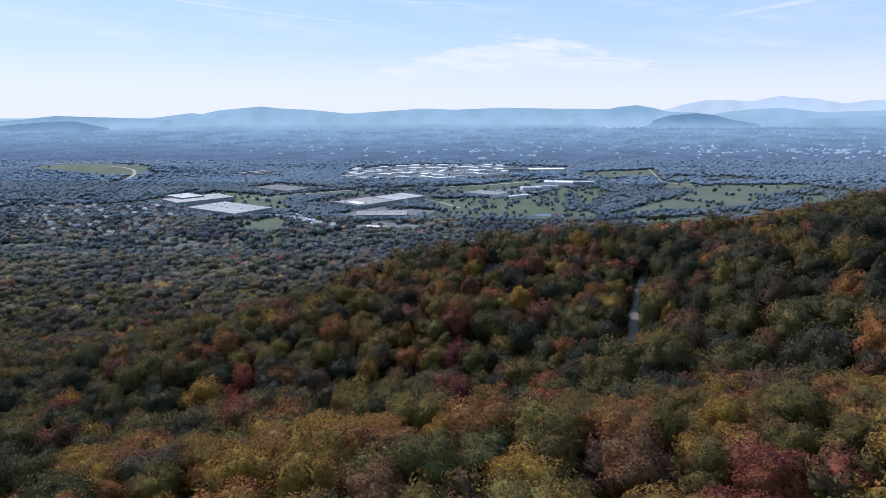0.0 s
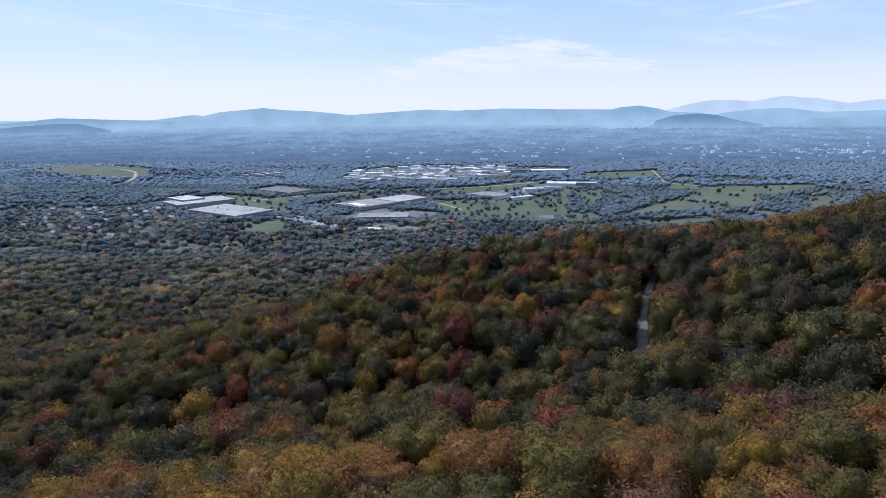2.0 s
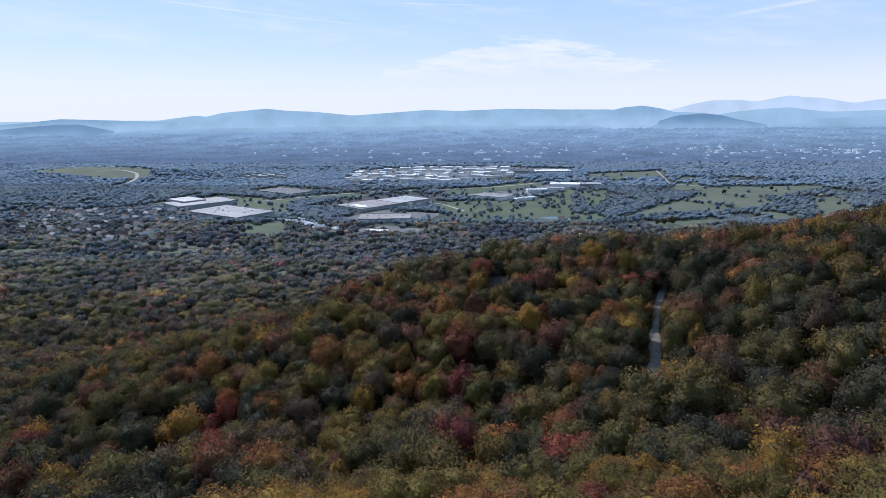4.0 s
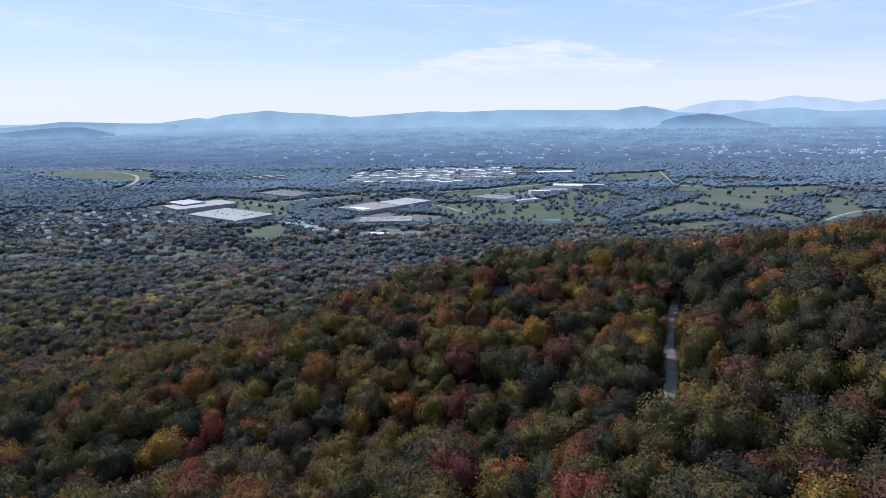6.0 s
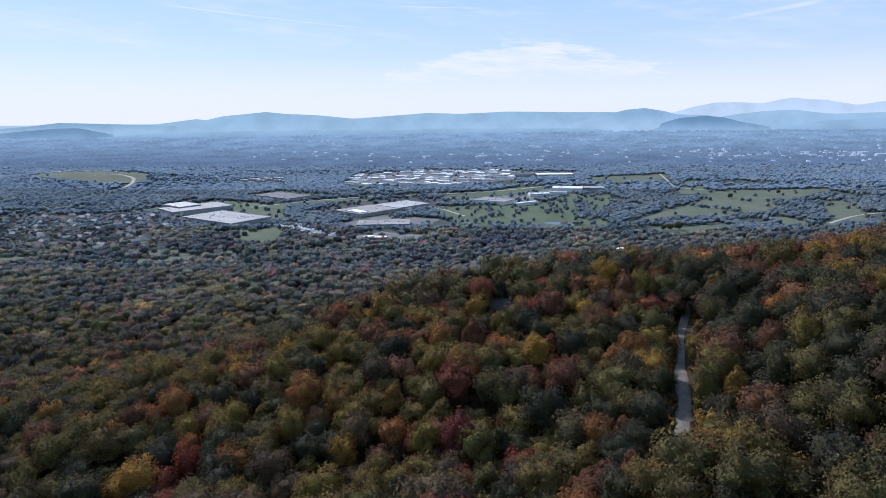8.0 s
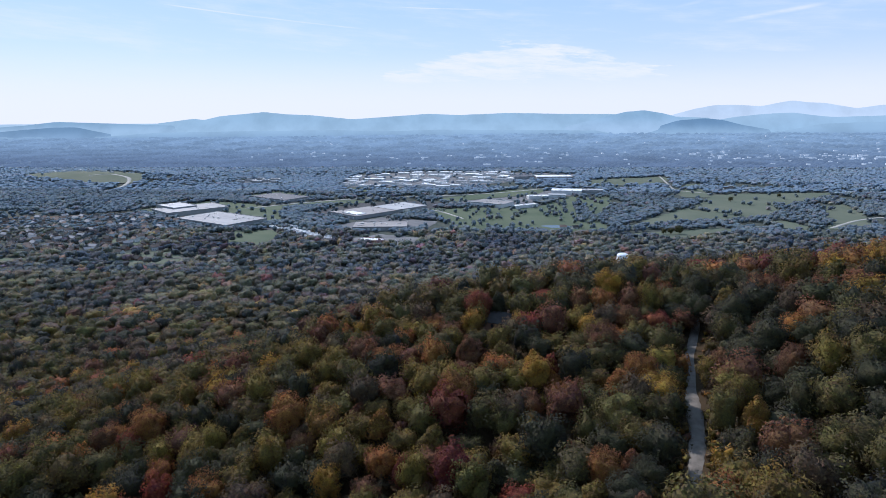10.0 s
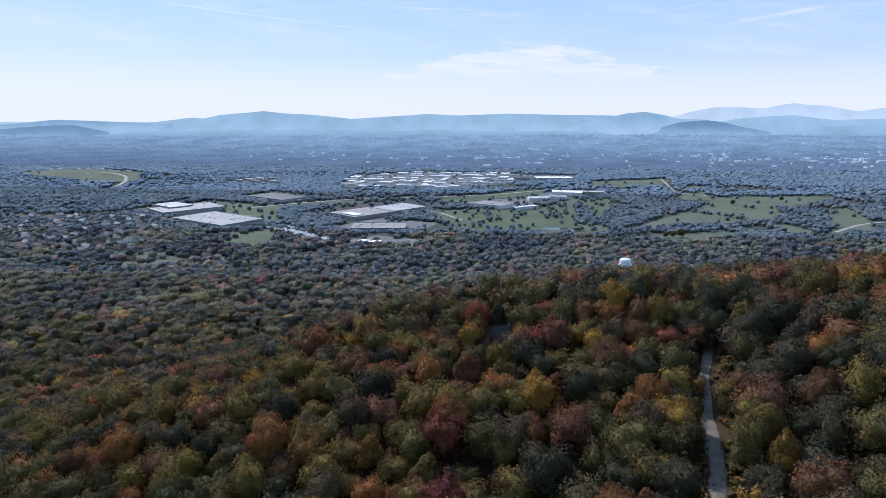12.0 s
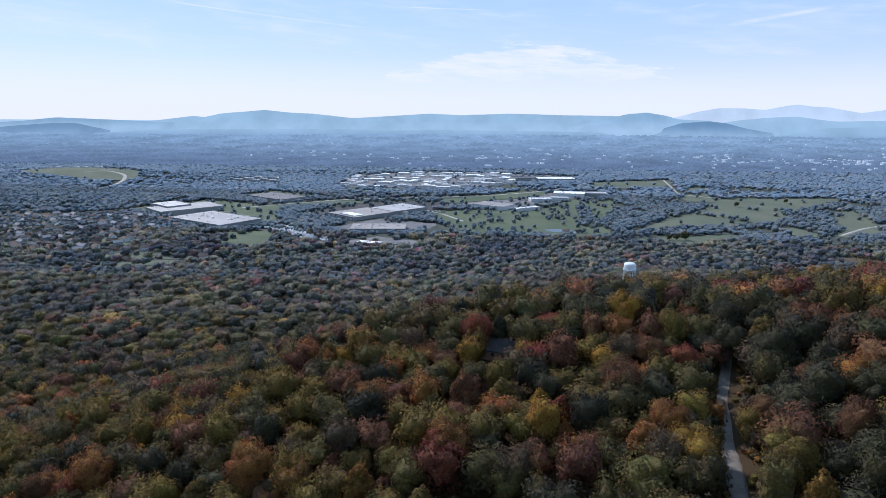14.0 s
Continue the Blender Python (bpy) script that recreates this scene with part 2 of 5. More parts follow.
GRAVEL = surface("gravel", (0.105, 0.094, 0.082), (0.20, 0.18, 0.158), 0.35, 4.0, 0.9, relief=0.6, depth=0.05, coords="World")
WHITE_ROOF = sheeted("white_roof_membrane", (0.62, 0.63, 0.64), (0.82, 0.82, 0.83))
GREY_ROOF = sheeted("grey_roof_membrane", (0.17, 0.175, 0.19), (0.27, 0.275, 0.29))
LIGHT_ROOF = sheeted("pale_roof_membrane", (0.28, 0.285, 0.3), (0.42, 0.42, 0.43))
DARK_ROOF = sheeted("dark_roof", (0.05, 0.052, 0.065), (0.09, 0.092, 0.105))
BROWN_ROOF = sheeted("weathered_brown_roof", (0.2, 0.185, 0.18), (0.3, 0.28, 0.27))
PALE_WALL = surface("pale_metal_wall", (0.2, 0.205, 0.21), (0.3, 0.3, 0.3), 0.05, 0.9, 0.55, relief=0.1)
DARK_WALL = surface("dark_panel_wall", (0.05, 0.055, 0.065), (0.09, 0.09, 0.1), 0.05, 0.9, 0.6, relief=0.1)
BRICK_WALL = surface("brick_wall", (0.22, 0.12, 0.09), (0.32, 0.2, 0.15), 0.2, 3.0, 0.85, relief=0.2)
SIDING = surface("white_siding", (0.46, 0.46, 0.465), (0.62, 0.62, 0.61), 0.3, 3.0, 0.6, relief=0.1)
SHINGLE = surface("shingle_roof", (0.035, 0.034, 0.036), (0.07, 0.066, 0.064), 0.4, 4.0, 0.85, relief=0.3, specular=0.1)
SHINGLE_RED = surface("red_brown_shingle_roof", (0.11, 0.08, 0.07), (0.17, 0.13, 0.11), 0.4, 4.0, 0.85, relief=0.3)
TANK_PAINT = surface("white_tank_paint", (0.66, 0.7, 0.74), (0.8, 0.82, 0.84), 0.25, 2.0, 0.4, relief=0.05)
GLASS = surface("dark_window_glass", (0.03, 0.035, 0.04), (0.05, 0.055, 0.06), 0.5, 2.0, 0.12, relief=0.0)
WATER = surface("pond_water", (0.03, 0.05, 0.06), (0.05, 0.07, 0.08), 0.05, 0.6, 0.1, relief=0.1, coords="World")
STEEL = surface("galvanised_steel", (0.4, 0.41, 0.42), (0.55, 0.55, 0.56), 0.5, 4.0, 0.4, 0.8, relief=0.1)


# ---- helpers for meshes ----
def solid(name, verts, faces, mat, smooth=False):
    """A mesh from arrays: faces all of one size, an (n, k) array of vertex numbers."""
    verts, faces = np.asarray(verts, np.float32), np.asarray(faces, np.int32)
    mesh = bpy.data.meshes.new(name)
    mesh.vertices.add(len(verts))
    mesh.vertices.foreach_set("co", verts.ravel())
    mesh.loops.add(faces.size)
    mesh.loops.foreach_set("vertex_index", faces.ravel())
    mesh.polygons.add(len(faces))
    mesh.polygons.foreach_set("loop_start", np.arange(0, faces.size, faces.shape[1], dtype=np.int32))
    mesh.update(calc_edges=True)
    mesh.validate()
    if smooth:
        mesh.polygons.foreach_set("use_smooth", np.ones(len(faces), bool))
    mesh.materials.append(mat)
    return mesh


def part(name, bm, mat, parent, label=""):
    """Links a bmesh (or a mesh) as one mesh object under a thing or a part."""
    if isinstance(bm, bmesh.types.BMesh):
        mesh = bpy.data.meshes.new(name)
        bm.to_mesh(mesh)
        bm.free()
        mesh.materials.append(mat)
    else:
        mesh = bm
    ob = new(name, mesh)
    ob.parent = parent
    return tagged(ob, label)


def box(bm, x0, x1, y0, y1, z0, z1, bevel=0.0):
    m = Matrix.Translation(((x0 + x1) / 2, (y0 + y1) / 2, (z0 + z1) / 2)) @ Matrix.Diagonal((x1 - x0, y1 - y0, z1 - z0, 1))
    made = bmesh.ops.create_cube(bm, size=1, matrix=m)["verts"]
    if bevel:
        edges = list({e for v in made for e in v.link_edges})
        bmesh.ops.bevel(bm, geom=edges, offset=bevel, segments=1, affect="EDGES")
    return bm


def boxed(*size, bevel=0.0):
    return box(bmesh.new(), *size, bevel=bevel)


def tube(bm, a, b, r0, r1, sides=6):
    a, b = Vector(a), Vector(b)
    m = Matrix.Translation((a + b) / 2) @ (b - a).to_track_quat("Z", "Y").to_matrix().to_4x4()
    bmesh.ops.create_cone(bm, cap_ends=True, segments=sides, radius1=r0, radius2=r1, depth=(b - a).length, matrix=m)
    return bm


# ---- the lie of the land ----
GRID_X = np.array([-420, -220, -120, -60, 0, 60, 120, 200, 320.0])
GRID_Y = np.array([-120, 0, 80, 140, 200, 260, 330, 400, 520, 680, 900.0])
HILL = np.array([
    [122, 148, 163, 172, 180, 188, 194, 200, 207], [93, 118, 139, 155, 167, 174, 181, 187, 199], [75, 102, 123, 140, 150, 154, 163, 176, 193],
    [67, 89, 100, 111, 120, 129, 151, 171, 192], [61, 81, 85, 95, 105, 124, 154, 171, 191], [51, 73, 92, 107, 116, 124, 145, 168, 184],
    [36, 58, 85, 109, 124, 129, 133, 143, 165], [25, 40, 62, 81, 98, 109, 114, 121, 141], [23, 33, 36, 43, 58, 73, 79, 86, 92],
    [11, 17, 17, 18, 25, 40, 43, 47, 43], [4, 5, 2, 2, 8, 7, 9, 10, 14]], float)


def along(grid, v):
    i = np.clip(np.searchsorted(grid, v) - 1, 0, len(grid) - 2)
    t = np.clip((v - grid[i]) / (grid[i + 1] - grid[i]), 0, 1)
    return i, t * t * (3 - 2 * t) * 0.5 + t * 0.5


def smooth(v, low, high):
    t = np.clip((v - low) / (high - low), 0, 1)
    return t * t * (3 - 2 * t)


def land(x, y):
    """The ground's height: the wooded spur near by, the plain, a knoll, and a far rise shaped to fit the camera's view.
    """
    x, y = np.asarray(x, float), np.asarray(y, float)
    i, u = along(GRID_X, x)
    j, v = along(GRID_Y, y)
    z = HILL[j, i] * (1 - u) * (1 - v) + HILL[j, i + 1] * u * (1 - v) + HILL[j + 1, i] * (1 - u) * v + HILL[j + 1, i + 1] * u * v
    z = z * (1 - smooth(y, 740, 850)) + 3.2 * (1 - smooth(y, 118, 160))
    z = z + 34 * np.exp(-(((x + 1330) / 330) ** 2 + ((y - 1960) / 190) ** 2))
    return z + 78 * smooth(y, 2900, 5100) ** 1.3


def land_at(x, y):
    return float(land(x, y))


def axis(*runs):
    """Steps along an axis: runs of start, stop and step."""
    return np.unique(np.concatenate([np.arange(a, b + 0.1, s) for a, b, s in runs]))


def sheet(xs, ys, mat, name, lift=0.0, under=None):
    gx, gy = np.meshgrid(xs, ys)
    gz = land(gx, gy) + lift
    w, h = len(xs), len(ys)
    a = (np.arange(h - 1)[:, None] * w + np.arange(w - 1)[None]).ravel()
    return solid(name, np.stack([gx, gy, gz], -1).reshape(-1, 3), np.stack([a, a + 1, a + w + 1, a + w], -1), mat, True)


def inside(poly, x, y):
    """Which of the points lie inside a polygon."""
    x, y = np.asarray(x, float), np.asarray(y, float)
    got = np.zeros(x.shape, bool)
    for (x0, y0), (x1, y1) in zip(poly, poly[1:] + poly[:1]):
        cross = (y0 > y) != (y1 > y)
        got ^= cross & (x < (x1 - x0) * (y - y0) / (y1 - y0 + 1e-9) + x0)
    return got


ground = new("ground", sheet(axis((-5200, -1000, 300), (-1000, -440, 40), (-440, 340, 10), (340, 1000, 40), (1000, 5200, 300)),
                             axis((-900, -120, 60), (-120, 700, 10), (700, 1000, 25), (1000, 4960, 60)), FLOOR, "ground"))
tagged(ground, "brown leaf-strewn ground of a wooded hill and broad valley", "ground", kind="structure")


# ---- clearings on the plain ----
def clearing(name, poly, mat, label, category, lift=0.35):
    """A field or yard: a slab with a worn, wavering edge lying on the ground."""
    rng = np.random.default_rng(len(poly) * 7 + int(abs(poly[0][0])))
    ring = []
    for (x0, y0), (x1, y1) in zip(poly, poly[1:] + poly[:1]):
        count = max(2, int(math.hypot(x1 - x0, y1 - y0) / 18))
        for k in range(count):
            t = k / count
            jog = rng.normal(0, 2.2, 2) if k else (0, 0)
            ring.append((x0 + (x1 - x0) * t + jog[0], y0 + (y1 - y0) * t + jog[1]))
    bm = bmesh.new()
    top = [bm.verts.new((x, y, land_at(x, y) + lift)) for x, y in ring]
    low = [bm.verts.new((x, y, land_at(x, y) - 1.0)) for x, y in ring]
    bm.faces.new(top)
    for k in range(len(ring)):
        bm.faces.new((top[k - 1], low[k - 1], low[k], top[k]))
    bmesh.ops.triangulate(bm, faces=bm.faces[:])
    bmesh.ops.recalc_face_normals(bm, faces=bm.faces[:])
    ob = part(name, bm, mat, None)
    return tagged(ob, label, category, kind="structure")


FIELDS = {
    "school_green": ([(-655, 1048), (-590, 1062), (-572, 1006), (-640, 990)], GRASS),
    "park_green": ([(-470, 1140), (-405, 1150), (-360, 1080), (-362, 1012), (-440, 1002)], GRASS),
    "mown_plot": ([(-575, 945), (-500, 965), (-440, 905), (-455, 862), (-545, 852)], PASTURE),
    "corner_green": ([(-760, 900), (-690, 905), (-680, 860), (-765, 850)], GRASS),
    "brown_belt": ([(-1100, 1205), (-1100, 1245), (-900, 1300), (-790, 1330), (-780, 1300), (-900, 1255)], SOIL),
    "bank_green": ([(-800, 1370), (-770, 1450), (-700, 1370), (-690, 1335)], GRASS),
    "works_green": ([(-560, 1410), (-440, 1530), (-330, 1560), (-300, 1520), (-430, 1440), (-500, 1390)], GRASS),
    "oval_green": ([(-430, 1740), (-400, 1815), (-290, 1830), (-250, 1790), (-330, 1735)], GRASS),
    "golf_course": ([(-150, 1420), (-100, 1250), (-20, 1130), (40, 1080), (60, 1160), (200, 1150), (250, 1400), (300, 1650), (190, 1640), (100, 1450), (-30, 1440)], GRASS),
    "long_meadow": ([(-120, 1530), (-130, 1600), (60, 1790), (150, 1800), (120, 1700), (-30, 1590)], GRASS),
    "upper_field": ([(285, 1900), (300, 2060), (550, 2165), (570, 2080), (470, 1920)], PASTURE),
    "bend_field": ([(470, 1640), (500, 1790), (570, 1950), (620, 1940), (560, 1740), (540, 1640)], PASTURE),
    "great_pasture": ([(220, 1170), (330, 1330), (463, 1500), (560, 1680), (620, 1715), (880, 1745), (850, 1660), (720, 1560), (640, 1420), (553, 1318), (466, 1284), (330, 1225)], PASTURE),
    "strip_pasture": ([(225, 1110), (250, 1150), (405, 1205), (440, 1190), (400, 1140), (300, 1105)], PASTURE),
    "small_pasture": ([(520, 1215), (540, 1290), (565, 1290), (580, 1230), (560, 1195)], PASTURE),
    "east_pasture": ([(600, 1200), (660, 1330), (720, 1485), (800, 1530), (760, 1380), (680, 1215)], PASTURE),
    "ploughed_field": ([(470, 1010), (480, 1040), (560, 1030), (560, 985), (500, 985)], SOIL),
    "knoll_pasture": ([(-1640, 1980), (-1560, 2080), (-1330, 2090), (-1130, 1985), (-1060, 1830), (-1180, 1790), (-1400, 1850)], PASTURE),
}
YARDS = {
    "works_yard": ([(-800, 1360), (-640, 1270), (-520, 1165), (-420, 1240), (-470, 1390), (-560, 1480), (-700, 1530)], GRASS),
    "centre_yard": ([(-410, 1330), (-270, 1270), (-140, 1430), (-90, 1500), (-160, 1560), (-330, 1500)], TARMAC),
    "shed_yard": ([(-320, 1180), (-200, 1150), (-120, 1190), (-110, 1260), (-230, 1300)], LOT),
    "lower_yard": ([(-260, 1060), (-200, 1120), (-120, 1090), (-120, 1020), (-180, 1020)], LOT),
    "van_yard": ([(-440, 1165), (-390, 1220), (-250, 1100), (-270, 1045)], TARMAC),
    "store_yard": ([(-90, 1480), (-70, 1560), (60, 1640), (110, 1560), (80, 1460)], LOT),
    "mill_yard": ([(60, 1620), (110, 1740), (250, 1830), (280, 1760), (160, 1620)], LOT),
    "north_works": ([(-660, 1610), (-600, 1730), (-440, 1630), (-520, 1530)], GRASS),
    "estate_yard": ([(-470, 1850), (-470, 2210), (-240, 2360), (120, 2300), (290, 2260), (260, 2090), (60, 2000), (-140, 1810), (-250, 1850)], LOT),
    "depot_yard": ([(-830, 1900), (-800, 2020), (-690, 2030), (-690, 1890)], LOT),
}


def lay_clearings():
    kinds = {GRASS.name: "green mown grass field among woods", PASTURE.name: "pale dry pasture with a ragged tree line", SOIL.name: "brown bare soil field beside woods"}
    for name, (poly, mat) in FIELDS.items():
        if name == "knoll_pasture":
            xs, ys = np.arange(-1660, -1040, 12.0), np.arange(1770, 2110, 12.0)
            mesh = sheet(xs, ys, mat, name, 0.5)
            bm = bmesh.new()
            bm.from_mesh(mesh)
            out = [f for f in bm.faces if not inside(poly, f.calc_center_median().x, f.calc_center_median().y)]
            bmesh.ops.delete(bm, geom=out, context="FACES")
            bm.to_mesh(mesh)
            bm.free()
            tagged(new(name, mesh), kinds[mat.name], "field", kind="structure")
            continue
        clearing(name, poly, mat, kinds[mat.name], "field")
    for k, (name, (poly, mat)) in enumerate(YARDS.items()):
        clearing(name, poly, mat, "grey tarmac yard round industrial buildings" if mat is not GRASS else "mown grass round a large warehouse", "yard", 0.22 + 0.012 * k)


lay_clearings()
HOMES = [(-1010, 1235), (-800, 1300), (-590, 1230), (-560, 1090), (-600, 1070), (-520, 975), (-600, 930), (-760, 930), (-900, 1080)]
ROAD = [(44, 185), (50, 205), (55, 222), (59, 239), (64, 254), (67, 267), (73, 281), (77, 294), (85, 313), (93, 330), (105, 355), (118, 380)]
PLOTS = []  # x, y, clear radius round buildings and in the camera's line of sight to them


def road_gap(x, y):
    """The distance from the track's centre line."""
    best = np.full(np.shape(x), 1e9)
    for (x0, y0), (x1, y1) in zip(ROAD, ROAD[1:]):
        dx, dy = x1 - x0, y1 - y0
        t = np.clip(((x - x0) * dx + (y - y0) * dy) / (dx * dx + dy * dy), 0, 1)
        best = np.minimum(best, np.hypot(x - x0 - t * dx, y - y0 - t * dy))
    return best


def lay_track():
    """A gravel track with a worn crown and ragged verges."""
    rng = np.random.default_rng(5)
    pts = []
    for (x0, y0), (x1, y1) in zip(ROAD, ROAD[1:]):
        pts += [(x0 + (x1 - x0) * t, y0 + (y1 - y0) * t) for t in np.arange(0, 1, 0.125)]
    pts = np.array(pts)
    for _ in range(6):
        pts[1:-1] = (pts[:-2] + 2 * pts[1:-1] + pts[2:]) / 4
    way = np.gradient(pts, axis=0)
    side = np.stack([way[:, 1], -way[:, 0]], 1) / np.hypot(way[:, 0], way[:, 1])[:, None]
    rows, lift = (-2.2, -1.8, -0.95, 0.0, 0.95, 1.8, 2.2), (-0.4, 0.25, 0.2, 0.32, 0.2, 0.25, -0.4)
    verts = []
    for k, (p, s) in enumerate(zip(pts, side)):
        base = land_at(*p)
        for o, z in zip(rows, lift):
            q = p + s * (o + (rng.normal(0, 0.22) if abs(o) > 1.4 else 0))
            verts.append((q[0], q[1], base + z))
    w = len(rows)
    faces = [(k * w + c, k * w + c + 1, k * w + w + c + 1, k * w + w + c) for k in range(len(pts) - 1) for c in range(w - 1)]
    tagged(new("road", solid("road", verts, faces, GRAVEL, True)), "pale grey gravel track running through the woods", "road", kind="structure")


def ribbon(name, points, width, mat, label, lift=0.55):
    """A lane of even width that follows the land."""
    pts = np.concatenate([np.linspace(a, b, 9)[:-1] for a, b in zip(points, points[1:])] + [np.array(points[-1:], float)])
    for _ in range(8):
        pts[1:-1] = (pts[:-2] + 2 * pts[1:-1] + pts[2:]) / 4
    way = np.gradient(pts, axis=0)
    side = np.stack([way[:, 1], -way[:, 0]], 1) / np.hypot(way[:, 0], way[:, 1])[:, None] * width / 2
    rows = [(-1.05, -0.8), (-1.0, lift), (0.0, lift + 0.12), (1.0, lift), (1.05, -0.8)]
    verts = [(p[0] + q[0] * o, p[1] + q[1] * o, land_at(*p) + z) for p, q in zip(pts, side) for o, z in rows]
    w = len(rows)
    faces = [(k * w + c, k * w + c + 1, k * w + w + c + 1, k * w + w + c) for k in range(len(pts) - 1) for c in range(w - 1)]
    tagged(new(name, solid(name, verts, faces, mat, True)), label, "road", kind="structure")


LANES = [([(-1260, 1890), (-1214, 1935), (-1133, 1899), (-1094, 1828), (-1079, 1762), (-1088, 1706)], 11, CONCRETE), ([(800, 1345), (756, 1334), (696, 1297), (612, 1215)], 7, CONCRETE),
         ([(553, 2173), (519, 1941), (490, 1779), (576, 1709)], 6, CONCRETE), ([(-165, 1440), (-110, 1380), (-60, 1290)], 6, CONCRETE), ([(-520, 900), (-430, 930), (-330, 925), (-250, 1010)], 6, TARMAC),
         ([(-560, 1410), (-470, 1500), (-330, 1597), (-136, 1643), (37, 1722), (201, 1872)], 9, CONCRETE), ([(-971, 1213), (-873, 1274), (-776, 1355), (-758, 1544)], 8, TARMAC)]


def lay_lanes():
    for points, width, mat in LANES:
        words = {CONCRETE.name: "pale concrete lane across the plain", SOIL.name: "brown earth farm lane along a field", TARMAC.name: "grey tarmac lane between houses and works"}
        ribbon("road_lane", points, width, mat, words[mat.name])


def dig_pond(x, y, a, b):
    bm = bmesh.new()
    ring = [(x + a * math.cos(t) * (1 + 0.18 * math.sin(3 * t)), y + b * math.sin(t)) for t in np.linspace(0, 2 * math.pi, 36, endpoint=False)]
    top = [bm.verts.new((p, q, land_at(p, q) + 0.55)) for p, q in ring]
    low = [bm.verts.new((p, q, land_at(p, q) - 1)) for p, q in ring]
    bm.faces.new(top)
    for k in range(36):
        bm.faces.new((top[k - 1], low[k - 1], low[k], top[k]))
    bmesh.ops.recalc_face_normals(bm, faces=bm.faces[:])
    tagged(part("water_pond", bm, WATER, None), "small bright pond on a golf course", "pond", kind="structure")


lay_track()
lay_lanes()
dig_pond(118, 1208, 26, 15)
PLOTS += [(118, 1208, 30), (108, 1170, 22)]


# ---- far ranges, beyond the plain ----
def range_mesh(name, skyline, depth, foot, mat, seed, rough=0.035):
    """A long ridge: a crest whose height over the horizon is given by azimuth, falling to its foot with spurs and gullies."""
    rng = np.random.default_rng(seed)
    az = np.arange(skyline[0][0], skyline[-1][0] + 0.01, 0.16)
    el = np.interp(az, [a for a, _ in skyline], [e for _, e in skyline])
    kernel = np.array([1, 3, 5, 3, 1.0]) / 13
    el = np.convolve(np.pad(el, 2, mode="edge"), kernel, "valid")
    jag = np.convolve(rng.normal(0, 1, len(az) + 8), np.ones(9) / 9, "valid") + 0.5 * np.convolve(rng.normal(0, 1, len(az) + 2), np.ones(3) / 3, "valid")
    wide = np.minimum(0.985 / (0.9965 - 0.0837 * np.tan(np.radians(az))), 0.99)  # ranges are drawn nearer to the west to stay inside the camera's clip distance
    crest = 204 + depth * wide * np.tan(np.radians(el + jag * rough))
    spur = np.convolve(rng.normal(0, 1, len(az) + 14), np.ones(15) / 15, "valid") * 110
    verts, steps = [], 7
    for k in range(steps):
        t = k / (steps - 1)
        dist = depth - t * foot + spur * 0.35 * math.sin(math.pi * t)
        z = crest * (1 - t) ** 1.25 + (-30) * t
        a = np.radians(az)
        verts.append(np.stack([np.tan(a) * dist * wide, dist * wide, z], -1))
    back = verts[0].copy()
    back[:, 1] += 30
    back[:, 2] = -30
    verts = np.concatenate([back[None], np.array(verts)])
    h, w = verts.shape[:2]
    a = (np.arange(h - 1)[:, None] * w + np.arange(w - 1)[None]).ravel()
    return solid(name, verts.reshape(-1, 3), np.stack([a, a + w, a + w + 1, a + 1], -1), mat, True)


